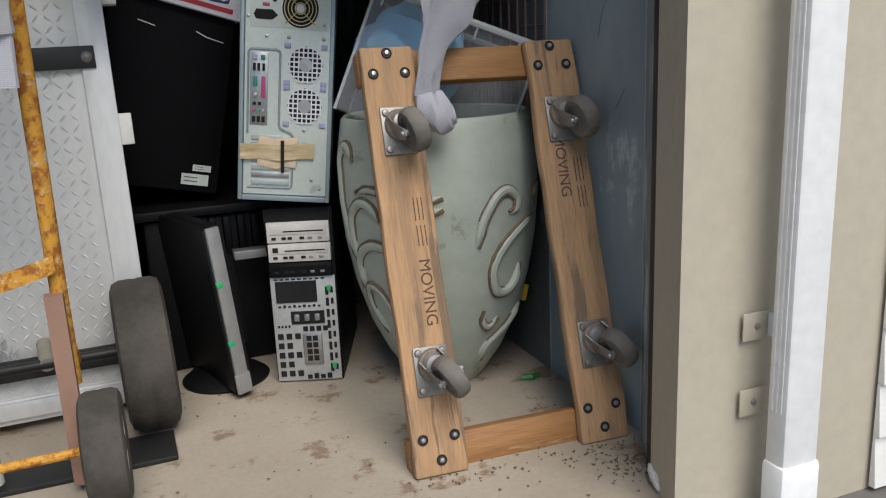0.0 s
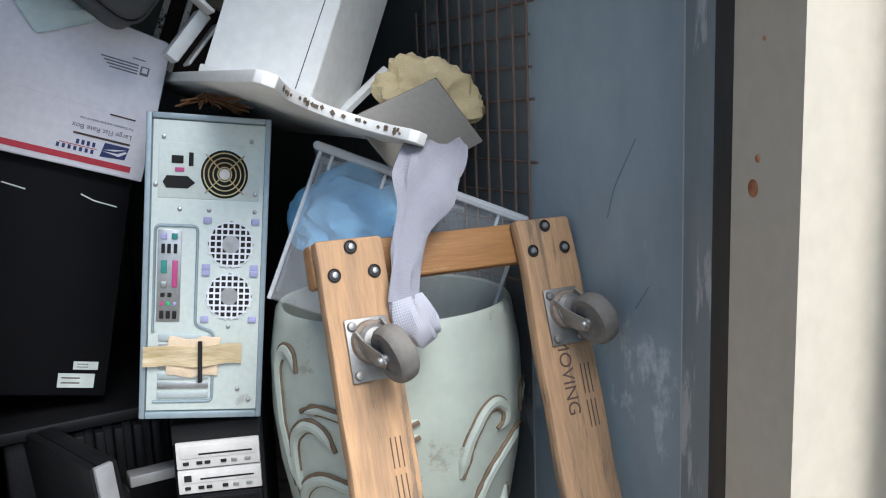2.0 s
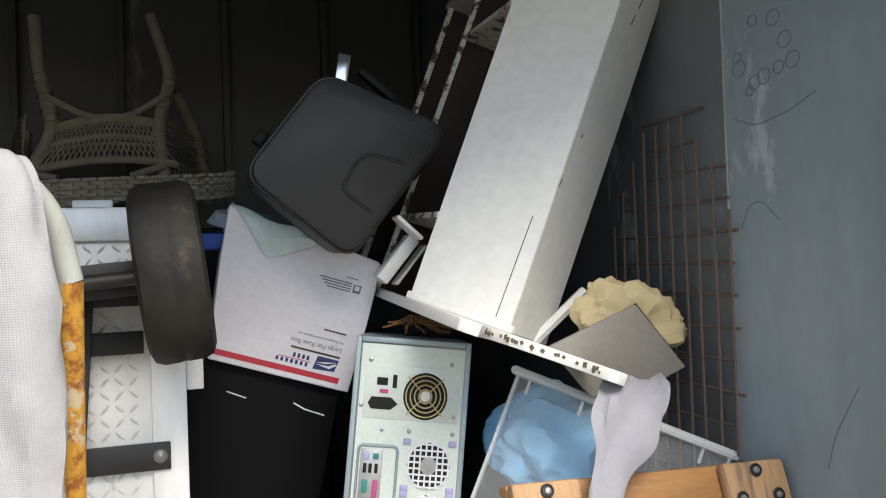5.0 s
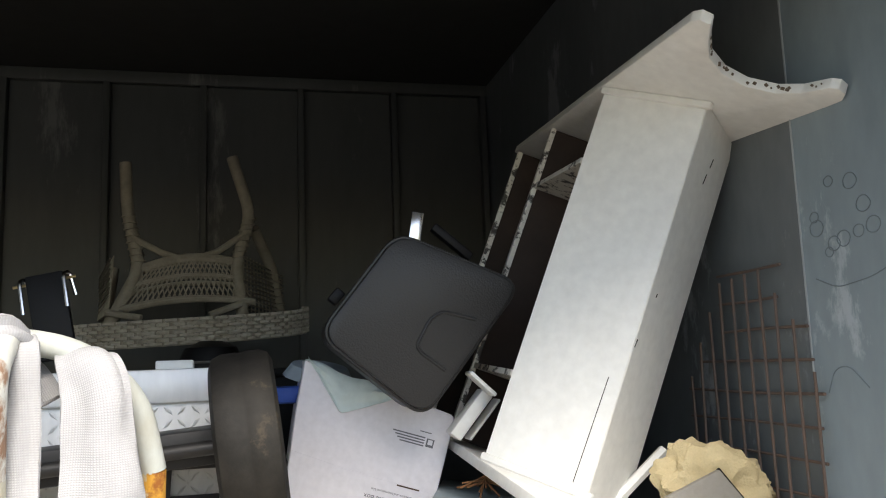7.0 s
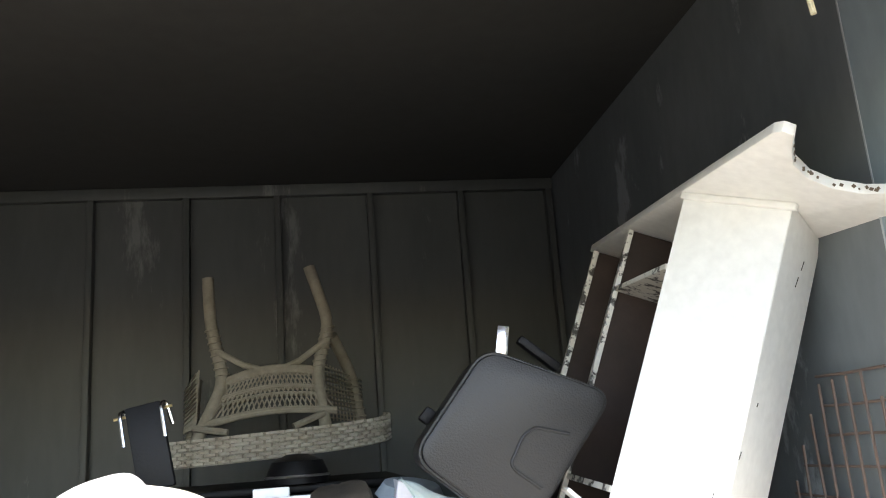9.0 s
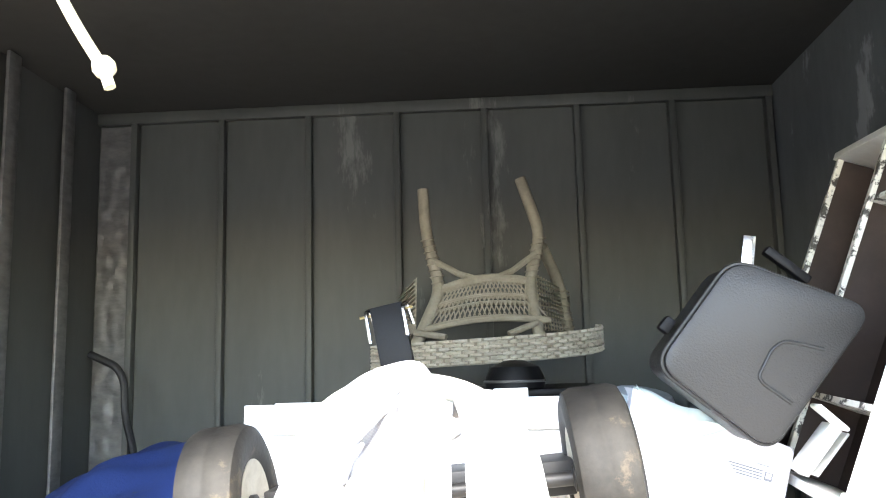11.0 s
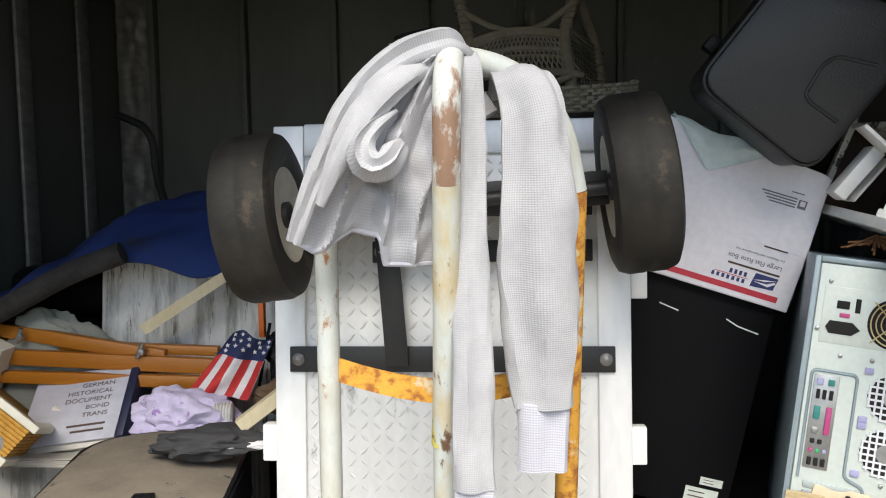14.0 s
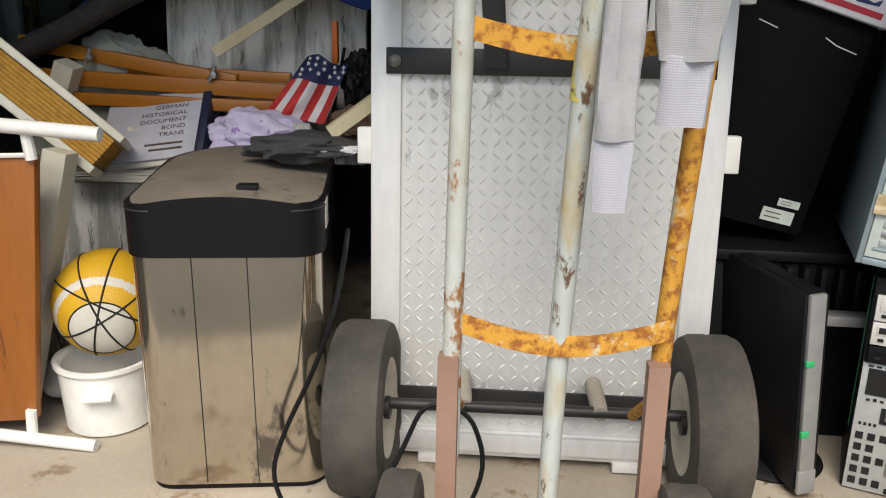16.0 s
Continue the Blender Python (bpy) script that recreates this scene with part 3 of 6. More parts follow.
for v in b2.verts:
    v.co.x += 0.006 * noise.noise((v.co.z * 40, 1, 5))
    v.co.z += 0.010 * noise.noise((v.co.x * 30, 2, 4))
part("foam_pad", b2, mat("beige_paper_wad", (0.72, 0.58, 0.42), 0.9, 0, (0.60, 0.46, 0.31), 30, 0.5, 0.2, 90, 0.4), tower, "crumpled beige paper under the tape")
part("tape", b, M_TAPE, tower, "wrinkled brown packing tape")
part("zip_tie", tube([(0.102, -0.013, 0.136), (0.103, -0.014, 0.10), (0.104, -0.012, 0.065)], 0.004, 8), M_DARKHOLE, tower)
for x, z in ((0.03, 0.48), (0.18, 0.48), (0.018, 0.40), (0.19, 0.39), (0.19, 0.36), (0.06, 0.36), (0.11, 0.36), (0.15, 0.16), (0.17, 0.05), (0.19, 0.03)):
    part("screw", lathe([(0.001, 0.003), (0.0035, 0.002), (0.004, 0)], 10, m=pose(x, -0.001, z, 90)), M_STEEL, tower)

tower2 = thing("computer_tower", "black computer tower with its front bezel off showing bare steel", "computer", frame_of((0.8579, 0.4942, 0.001), (0.9352, -0.354, 0), (0.0114, 0.0388, 0.9992)) @ Matrix.Diagonal((0.955, 1, 1, 1)))
part("case", box((0, 0.012, 0), (0.172, 0.40, 0.437), 0.004), M_BLACK, tower2)
part("chassis_top", box((0.002, 0, 0.40), (0.168, 0.012, 0.437), 0.002), M_DARKHOLE, tower2)
for z0, z1, mm, lab in ((0.355, 0.405, M_IVORY, "white optical drive"), (0.308, 0.352, M_IVORY, "ivory optical drive"), (0.272, 0.305, M_BLACK, "black floppy drive")):
    d = part("drive", box((0.008, -0.006, z0), (0.164, 0.012, z1), 0.002), mm, tower2, lab)
    part("tray", box((0.016, -0.008, z0 + 0.02), (0.156, -0.0055, z1 - 0.006), 0.001), mm, d)
    part("slot", box((0.05, -0.0088, z0 + 0.026), (0.15, -0.0078, z0 + 0.029)), M_DARKHOLE, d)
    for x in (0.02, 0.045, 0.06, 0.09, 0.11, 0.135):
        part("button", box((x, -0.009, z0 + 0.008), (x + 0.011, -0.0058, z0 + 0.014), 0.001), M_STEEL if x > 0.1 else M_DARKHOLE, d)
    if mm is M_IVORY and z0 < 0.35:
        part("badge", box((0.02, -0.0092, z0 + 0.024), (0.034, -0.008, z0 + 0.036), 0.001), M_DARKHOLE, d)
face = part("front_plate", box((0.004, 0.004, 0.004), (0.168, 0.012, 0.268), 0.001), M_ZINC, tower2, "bare punched steel front plate")
part("bay_opening", box((0.016, 0.001, 0.205), (0.12, 0.006, 0.258)), M_DARKHOLE, face)
part("wire_bay", box((0.05, 0.001, 0.150), (0.135, 0.006, 0.182)), M_DARKHOLE, face)
for k in range(3):
    part("connector", box((0.058 + 0.026 * k, -0.004, 0.158), (0.072 + 0.026 * k, 0.002, 0.176), 0.002), M_STEEL, face)
for i in range(5):
    for j in range(3):
        if j == 2 and i in (1, 3):
            continue
        part("square_hole", box((0.012 + 0.022 * j, 0.0018, 0.016 + 0.024 * i), (0.026 + 0.022 * j, 0.005, 0.030 + 0.024 * i)), M_DARKHOLE, face)
for i in range(8):
    part("slot_hole", box((0.1415, 0.0016, 0.025 + 0.028 * i), (0.149, 0.005, 0.045 + 0.028 * i)), M_DARKHOLE, face)
    part("slot_hole", box((0.1545, 0.0016, 0.03 + 0.028 * i), (0.161, 0.005, 0.044 + 0.028 * i)), M_DARKHOLE, face)
part("fan_frame", box((0.075, -0.001, 0.045), (0.125, 0.005, 0.125), 0.004), M_STEEL, face)
for i in range(4):
    for j in range(2):
        part("fan_hole", box((0.085 + 0.016 * j, -0.0022, 0.056 + 0.017 * i), (0.098 + 0.016 * j, -0.0008, 0.069 + 0.017 * i), 0.0005), M_DARKHOLE, face)
for k in range(9):
    part("punch_hole", box((0.020 + 0.0125 * k, 0.0017, 0.1925), (0.0265 + 0.0125 * k, 0.005, 0.1965 + 0.002 * (k % 2))), M_DARKHOLE, face)
    part("punch_hole", box((0.014 + 0.0148 * k, 0.0017, 0.2615), (0.023 + 0.0148 * k, 0.005, 0.2645)), M_DARKHOLE, face)
for k in range(4):
    part("punch_hole", box((0.078 + 0.017 * k, 0.0017, 0.131), (0.090 + 0.017 * k, 0.005, 0.143)), M_DARKHOLE, face)
    part("punch_hole", box((0.080 + 0.017 * k, 0.0017, 0.008), (0.092 + 0.017 * k, 0.005, 0.018 + 0.003 * (k % 2))), M_DARKHOLE, face)
    part("punch_hole", box((0.014 + 0.009 * k, 0.0017, 0.142), (0.019 + 0.009 * k, 0.005, 0.147)), M_DARKHOLE, face)
for x, z in ((0.152, 0.238), (0.152, 0.04)):
    part("green_clip", box((x - 0.005, -0.005, z - 0.005), (x + 0.005, 0.004, z + 0.006), 0.001), M_GREENLED, face)

part("board_edge", box((-0.003, 0.035, 0.12), (-0.0005, 0.05, 0.43), 0.001), mat("green_circuit_board", (0.01, 0.13, 0.05), 0.5), tower2, "green circuit board edge")

# ---- flat monitor seen from its edge ----
M_SILVER = mat("silver_plastic", (0.33, 0.33, 0.33), 0.35, 0.3)
mon = thing("monitor", "black flat monitor with silver bezel on a round base", "monitor", frame_of((0.8099, 0.4613, 0.018), (-0.301, 0.9536, 0.0), (-0.0816, -0.0336, 0.9961)) @ Matrix.Diagonal((1, 1, 1.045, 1)))
part("housing", box((0.0, 0.012, 0), (0.44, 0.045, 0.392), 0.006), M_BLACK, mon)
part("back_hump", box((0.06, -0.03, 0.08), (0.38, 0.012, 0.31), 0.02), M_BLACK, mon)
part("front_cover", box((0.002, 0.0445, 0.002), (0.44, 0.062, 0.392), 0.005), M_BLACK, mon)
part("bezel_edge", box((-0.008, 0.024, 0.0), (0.004, 0.056, 0.394), 0.003), M_SILVER, mon, "silver side strip")
part("corner_cap", box((-0.0095, 0.020, 0.0), (0.0, 0.059, 0.05), 0.004), M_SILVER, mon, "silver corner cap")
for z in (0.12, 0.26):
    part("green_tab", box((-0.0095, 0.042, z), (-0.002, 0.058, z + 0.012), 0.001), M_GREENLED, mon)
BASE = mon.matrix_basis.inverted() @ pose(0.748, 0.598, 0)
base = part("base", lathe([(0.105, 0.0), (0.108, 0.006), (0.092, 0.018), (0.03, 0.026)], 40), M_BLACK, mon, "round black base", m=BASE)
part("neck", box((-0.03, 0.0, 0.02), (0.01, 0.06, 0.12), 0.008), M_BLACK, base)

# ---- dark cases behind ----
rack = thing("equipment_rack", "black slotted equipment tray stacked on the floor", "rack", pose(0, 0, 0))
part("body", box((0.60, 0.70, 0.0), (1.10, 1.35, 0.40), 0.01), M_BLACK, rack)
part("top_tray", box((0.58, 0.68, 0.405), (1.05, 1.3, 0.43), 0.006), M_BLACK, rack)
for k in range(9):
    part("slat", box((0.72 + 0.035 * k, 0.665, 0.30), (0.738 + 0.035 * k, 0.70, 0.40), 0.004), M_BLACK, rack)
part("shelf_bar", box((0.80, 0.60, 0.30), (0.93, 0.64, 0.322), 0.003), M_SILVER, rack, "grey metal bar")
slab = thing("black_case", "flat black plastic case with white paper labels, tilted", "case", frame_of((0.50, 0.725, 0.512), (0.29, 0.0, -0.063), (0.110, 0.0, 0.44)))
part("shell", box((0, 0, 0), (0.295, 0.16, 0.56), 0.006), M_SLAB, slab)
M_LABEL = mat("pale_label", (0.68, 0.74, 0.68), 0.6)
for x, z, w, h in ((0.204, 0.018, 0.066, 0.028), (0.229, 0.054, 0.045, 0.016)):
    lab = part("label_sticker", box((x, -0.0015, z), (x + w, 0.0, z + h)), M_LABEL, slab, "white printed label")
    for k in range(2):
        part("print_bar", box((x + 0.006, -0.0022, z + h * (0.3 + 0.35 * k)), (x + w * 0.6, -0.0014, z + h * (0.38 + 0.35 * k))), M_INK, lab)
for pts in ([(0.205, -0.001, 0.395), (0.23, -0.001, 0.385), (0.272, -0.001, 0.378)], [(0.07, -0.001, 0.40), (0.11, -0.001, 0.392)]):
    part("scratch", tube(pts, 0.0018, 6, flat=0.3), M_LABEL, slab)

# ---- mailing box ----
M_CARD = mat("white_card", (0.74, 0.73, 0.77), 0.7, 0, (0.70, 0.69, 0.74), 5, 0.5, 0.3, 70, 0.06)
M_REDP = mat("red_print", (0.55, 0.035, 0.06), 0.6)
M_GREYINK = mat("grey_print", (0.16, 0.16, 0.18), 0.7)
M_BLUEP = mat("blue_print", (0.03, 0.045, 0.16), 0.6)
mail = thing("mailing_box", "white cardboard mailing box upside down with a red stripe", "box", frame_of((0.618, 0.70, 0.957), (0.274, 0, -0.087), (0.087, 0.0, 0.274)))
b = prism([(0, 0), (0.0955, 0), (0.191, 0), (0.2875, 0), (0.289, 0.09), (0.288, 0.18), (0.2856, 0.268), (0.277, 0.275), (0.19, 0.282), (0.10, 0.289), (-0.043, 0.301), (-0.032, 0.20), (-0.014, 0.09)], 0, 0.13)
bmesh.ops.bevel(b, geom=b.edges[:], offset=0.002, segments=1, affect="EDGES")
part("carton", b, M_CARD, mail)
part("crease", tube([(-0.018, 0.0006, 0.125), (0.08, 0.0006, 0.118), (0.19, 0.0006, 0.116), (0.287, 0.0006, 0.112)], 0.0016, 6, flat=0.6), M_CARD, mail)
part("red_stripe", box((0.002, -0.0012, 0.012), (0.262, 0, 0.0235)), M_REDP, mail)
mark = part("mark", prism([(0.203, 0.030), (0.248, 0.0335), (0.252, 0.0575), (0.2075, 0.0575)], -0.001, 0), M_BLUEP, mail, "blue printed emblem")
part("mark_stroke", prism([(0.2065, 0.041), (0.236, 0.037), (0.2495, 0.0465), (0.247, 0.0495), (0.233, 0.042)], -0.0016, -0.001), M_CARD, mark)
part("mark_stroke", prism([(0.206, 0.044), (0.228, 0.0455), (0.2495, 0.0525), (0.228, 0.049)], -0.0016, -0.001), M_CARD, mark)
for x0, x1, z0, z1 in ((0.126, 0.196, 0.031, 0.039), (0.158, 0.196, 0.044, 0.053)):
    n = int((x1 - x0) / 0.0095)
    for k in range(n):
        x = x0 + (x1 - x0) * k / n
        part("print_bar", box((x, -0.001, z0), (x + 0.0052, 0, z1)), M_BLUEP, mail)
part("print_bar", box((0.130, -0.001, 0.0405), (0.196, 0, 0.0418)), M_REDP, mail)
part("print_bar", box((0.150, -0.001, 0.0615), (0.252, 0, 0.0655)), M_INK, mail)
part("print_bar", box((0.205, -0.001, 0.1105), (0.252, 0, 0.1135)), M_INK, mail)
for words_text, size, x, z in (("Large Flat Rate Box", 0.0135, 0.252, 0.0815), ("For Domestic and International Use", 0.0066, 0.252, 0.0955)):
    fc = bpy.data.curves.new("print_line", "FONT")
    fc.body, fc.size, fc.extrude = words_text, size, 0.0002
    fc.materials.append(M_GREYINK)
    words = new("print_line", fc)
    words.parent, words.matrix_basis = mail, pose(x, -0.0008, z, 90, 180, 0)
for k in range(4):
    part("print_bar", box((0.185 - 0.006 * k, -0.001, 0.198 + 0.0055 * k), (0.236, 0, 0.2005 + 0.0055 * k)), M_GREYINK, mail)
part("print_badge", box((0.240, -0.001, 0.199), (0.256, 0, 0.216)), M_GREYINK, mail)
part("print_badge", box((0.243, -0.0014, 0.204), (0.253, -0.0008, 0.214), 0.0004), M_CARD, mail)
part("print_bar", box((0.222, -0.001, 0.226), (0.246, 0, 0.228)), M_GREYINK, mail)

def flap_at(u, v):
    """The box's torn lip, folded down to a point over its face."""
    top = Vector((-0.043, 0.004, 0.303)).lerp(Vector((0.165, 0.004, 0.288)), u)
    low = float(np.interp(u, [0, 0.42, 0.55, 1], [0.0, 0.078, 0.062, 0.0]))
    return (top.x + 0.01 * v, top.y - 0.010 * math.sin(math.pi * min(1, 0.2 + v)) - 0.012 * v - 0.003 * noise.noise((u * 9, v * 5, 2)), top.z - low * v + 0.004 * math.sin(u * 11) * (1 - v))


part("flap", drape(flap_at, 30, 10, 0.002), mat("pale_blue_flap", (0.58, 0.68, 0.68), 0.7, 0, (0.52, 0.62, 0.62), 20), mail, "crumpled pale blue flap")

# ---- black carrying case ----
case = thing("carrying_case", "black hard plastic carrying case with a moulded handle recess", "case", frame_of((0.8755, 0.55, 1.150), (0.20, 0.0, 0.238), (-0.215, 0.0, 0.16)))
def soft_outline(grow=0.005):
    """The case's uneven four-sided outline with rounded corners."""
    q = [(-0.001 - grow, -0.003 - grow), (0.309 + grow, 0.003 - grow), (0.231 + grow, 0.245 + grow), (-0.003 - grow, 0.238 + grow)]
    mid = [((q[i][0] + q[(i + 1) % 4][0]) / 2, (q[i][1] + q[(i + 1) % 4][1]) / 2) for i in range(4)]
    loop = [mid[3]] + q + [mid[3]]
    return [(p.x, p.z) for p in rounded([(x, 0, z) for x, z in loop], 0.042, 8)][:-1]


part("shell", prism(soft_outline(), 0.006, 0.13, 0.004), M_CASE, case)
part("lid", prism(soft_outline(0.003), -0.012, 0.004, 0.005), M_CASE, case)
part("rim_line", tube([(x, 0.005, z) for x, z in soft_outline() + soft_outline()[:1]], 0.004, 6), M_CASE, case)
part("handle_recess", tube(rounded([(0.199, -0.0125, 0.0285), (0.170, -0.0125, 0.090), (0.144, -0.0125, 0.099), (0.089, -0.0125, 0.089), (0.0835, -0.0125, 0.075), (0.086, -0.0125, 0.017)], 0.012), 0.0034, 8), M_CASE, case)
part("pull_handle", box((-0.012, -0.006, -0.06), (0.012, 0.006, 0.03), 0.002), M_CHROME, case, "shiny chrome pull handle", m=case.matrix_basis.inverted() @ pose(0.882, 0.60, 1.51, 0, 9))
part("handle_arm", box((0.30, 0.06, 0.10), (0.318, 0.085, 0.20), 0.004), M_BLACK, case)
for z in (0.05, 0.2):
    part("latch", box((0.06, 0.05, 0.25), (0.09, 0.08, 0.272), 0.004) if z > 0.1 else box((0.20, 0.04, -0.018), (0.24, 0.09, 0.004), 0.006), M_BLACK, case)

# ---- white shelf unit, upside down ----
shelf = thing("shelf_unit", "white painted shelf unit with arched ends, upside down and leaning", "shelf", frame_of((0.9663, 0.4856, 1.0554), (0.9232, -0.1331, -0.3606), (0.3558, -0.0592, 0.9327)))
LN = 0.763
flip = Matrix(((1, 0, 0, 0), (0, 0, 1, 0), (0, 1, 0, 0), (0, 0, 0, 1)))
PX, PY, RX, RY = 0.1716, -0.0954, 0.290, 0.0522


def upright(name, outline, material, label=""):
    """A board of the shelf unit that runs from end to end, from its outline across."""
    return part(name, prism(outline, 0.012, LN - 0.012, 0.001, m=flip), material, shelf, label, smooth=False)


M_SLIT = mat("dark_slit", (0.03, 0.026, 0.022), 0.9)
M_BAREWOOD = mat("bare_wood_chip", (0.16, 0.12, 0.085), 0.9)
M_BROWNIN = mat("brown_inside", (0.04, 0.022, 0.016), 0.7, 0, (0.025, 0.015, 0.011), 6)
upright("front_panel", [(0, 0), (PX, PY), (PX + 0.008, PY + 0.014), (0.008, 0.016)], M_WHITE)
upright("side_panel", [(PX + 0.002, PY + 0.001), (RX, RY), (RX - 0.015, RY + 0.012), (PX - 0.006, PY + 0.02)], M_WHITE)
ALONG = Vector((PX, PY, 0)).normalized()
PANEL = Matrix((ALONG, Vector((-ALONG.y, ALONG.x, 0)), (0, 0, 1))).transposed().to_4x4()
for u, z0, z1 in ((0.178, LN - 0.115, LN - 0.098), (0.177, LN - 0.147, LN - 0.128), (0.176, 0.395, 0.402), (0.174, 0.30, 0.315), (0.166, 0.035, 0.225)):
    part("nail_slit", box((u - 0.0007, -0.0008, z0), (u + 0.0007, 0.0006, z1), m=PANEL @ pose(0, 0, 0, 0, 1.5 if z0 < 0.1 else 5)), M_SLIT, shelf)
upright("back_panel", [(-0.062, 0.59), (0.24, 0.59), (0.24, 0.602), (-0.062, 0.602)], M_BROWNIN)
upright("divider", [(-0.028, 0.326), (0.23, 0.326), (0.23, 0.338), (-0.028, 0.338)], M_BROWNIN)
upright("divider_edge", [(-0.040, 0.318), (-0.0285, 0.318), (-0.0285, 0.344), (-0.040, 0.344)], M_CHIP)
upright("back_edge", [(-0.076, 0.584), (-0.0625, 0.584), (-0.0625, 0.606), (-0.076, 0.606)], M_CHIP)
upright("far_side", [(0.262, 0.066), (0.276, 0.066), (0.262, 0.602), (0.248, 0.602)], M_WHITE)
upright("lining", [(0.10, -0.015), (0.150, -0.045), (0.24, 0.07), (0.19, 0.32), (0.07, 0.32)], M_BROWNIN, "dark brown inside")
for z in (0.17, 0.60):
    part("shelf_board", prism([(0.000, 0.022), (0.098, -0.02), (0.069, 0.318), (-0.036, 0.318)], z, z + 0.012, 0.001, m=flip), M_CHIP, shelf, smooth=False)
arch = [(0.036, -0.345), (0.046, -0.360), (0.066, -0.357), (0.082, -0.310), (0.105, -0.258), (0.146, -0.219), (0.193, -0.206), (0.240, -0.220), (0.270, -0.252), (0.290, -0.300), (0.303, -0.308), (0.320, -0.298), (0.328, -0.275), (0.300, 0.01), (0.290, 0.61), (-0.083, 0.615), (-0.008, 0.0)]
for z in (-0.008, LN - 0.010):
    part("end_board", prism(arch, z, z + 0.019, 0.002, m=flip), M_WHITE, shelf)
    zz = z + 0.019 if z < 0.3 else z - 0.014
    part("moulding", prism([(-0.008, -0.002), (PX + 0.002, PY - 0.012), (PX + 0.012, PY - 0.004), (0.0, 0.012)], zz, zz + 0.014, 0.003, m=flip), M_WHITE, shelf)
    for k in range(24):
        q0, q1 = arch[3 + k % 6], arch[4 + k % 6]
        f, s = random.random(), random.uniform(0.0012, 0.0042)
        part("bare_patch", box((-s, -0.0012, -s * 0.8), (s, 0.0012, s * 0.8), 0.0, m=Matrix.Translation((q0[0] + f * (q1[0] - q0[0]), q0[1] + f * (q1[1] - q0[1]) - 0.001, z + 0.0095 + random.uniform(-0.003, 0.003))) @ pose(0, 0, 0, 0, random.uniform(0, 90), math.degrees(math.atan2(q1[1] - q0[1], q1[0] - q0[0])))), M_BAREWOOD, shelf)

# ---- wire grid on the side wall ----
M_WIRE = mat("rusty_wire", (0.13, 0.10, 0.085), 0.7, 0.3, (0.16, 0.105, 0.08), 30)
grid = thing("wire_grid", "rusty welded wire grid panel leaning on the steel wall", "grid", pose(1.478, 0, 0))
for k in range(10):
    y = 0.232 + 0.0445 * k
    top = (1.205, 1.295, 1.345, 1.392, 1.388, 1.385, 1.380, 1.325, 1.265, 1.195)[k]
    part("wire", tube([(0, y, 0.62 if k > 1 else 0.78), (0.002 * math.sin(k * 2.1), y + 0.004 * math.sin(k * 3.3), 1.0), (0, y, top)], 0.0029, 6), M_WIRE, grid)
for k in range(14):
    z = 0.66 + 0.0565 * k
    y0, y1 = (0.225 if z < 1.24 else 0.255 if z < 1.30 else 0.31), (0.65 if z < 1.2 else 0.60 if z < 1.28 else 0.51)
    part("wire", tube([(0.004, y0 + 0.012 * math.sin(k * 2.7), z), (0.004, (y0 + y1) / 2, z + 0.003 * math.sin(k * 1.9)), (0.004, y1, z)], 0.0029, 6), M_WIRE, grid)

# ---- clear bin, cloths and boards over the planter ----
M_CLEAR = clear_plastic("clear_plastic", (0.86, 0.9, 0.93), 0.22)
M_CLEARRIM = clear_plastic("clear_plastic_rim", (0.86, 0.9, 0.93), 0.2)
M_CLEARRIM.node_tree.nodes["Principled BSDF"].inputs["Alpha"].default_value = 0.45
M_BLUEBAG = mat("light_blue_fabric", (0.30, 0.64, 0.92), 0.7, 0, (0.24, 0.56, 0.86), 8, 0.5, 0.2, 120, 0.2)
BIN = frame_of((1.036, 0.415, 0.668), (0.328, -0.161, -0.150), (0.11, 0.0, 0.275))
bin_ = thing("storage_bin", "clear plastic storage bin tilted on the planter", "bin", BIN)
part("bottom", box((0.0, 0.0, 0.0), (0.39, 0.22, 0.004), 0.001), M_CLEAR, bin_)
for x, y in ((0.0, 0.0), (0.39, 0.0), (0.0, 0.22)):
    part("corner_edge", tube([(x, y, 0.0), (x, y, 0.285)], 0.004, 6), M_CLEARRIM, bin_)
for lo, hi in (((0, 0, 0.004), (0.39, 0.003, 0.285)), ((0, 0.217, 0.004), (0.39, 0.22, 0.285)), ((0, 0.003, 0.004), (0.003, 0.217, 0.285)), ((0.387, 0.003, 0.004), (0.39, 0.217, 0.285))):
    part("side", box(lo, hi), M_CLEAR, bin_)
part("rim", tube([(-0.008, -0.008, 0.285), (0.398, -0.008, 0.285), (0.398, 0.228, 0.285), (-0.008, 0.228, 0.285), (-0.008, -0.008, 0.285)], 0.008, 8), M_CLEARRIM, bin_, "thick clear plastic rim")
for x in (0.02, 0.12, 0.24, 0.34):
    part("rib", box((x, -0.004, 0.25), (x + 0.006, 0.0, 0.283), 0.001), M_CLEARRIM, bin_)
b = bmesh.new()
bmesh.ops.create_icosphere(b, subdivisions=5, radius=0.112)
for v in b.verts:
    n = 0.16 * noise.noise(v.co * 13) - 0.34 * abs(noise.noise(v.co * 14 + Vector((3, 1, 2)))) - 0.16 * abs(noise.noise(v.co * 31)) + 0.12
    v.co = Vector((v.co.x * 1.15, v.co.y * 0.9, v.co.z * (1.15 if v.co.z > 0 else 0.85))) * (1 + n)
bag = part("cloth_bag", b, M_BLUEBAG, m=BIN @ pose(0.120, 0.115, 0.165))
tagged(bag, "crumpled light blue fabric bag inside the clear bin", "bag")
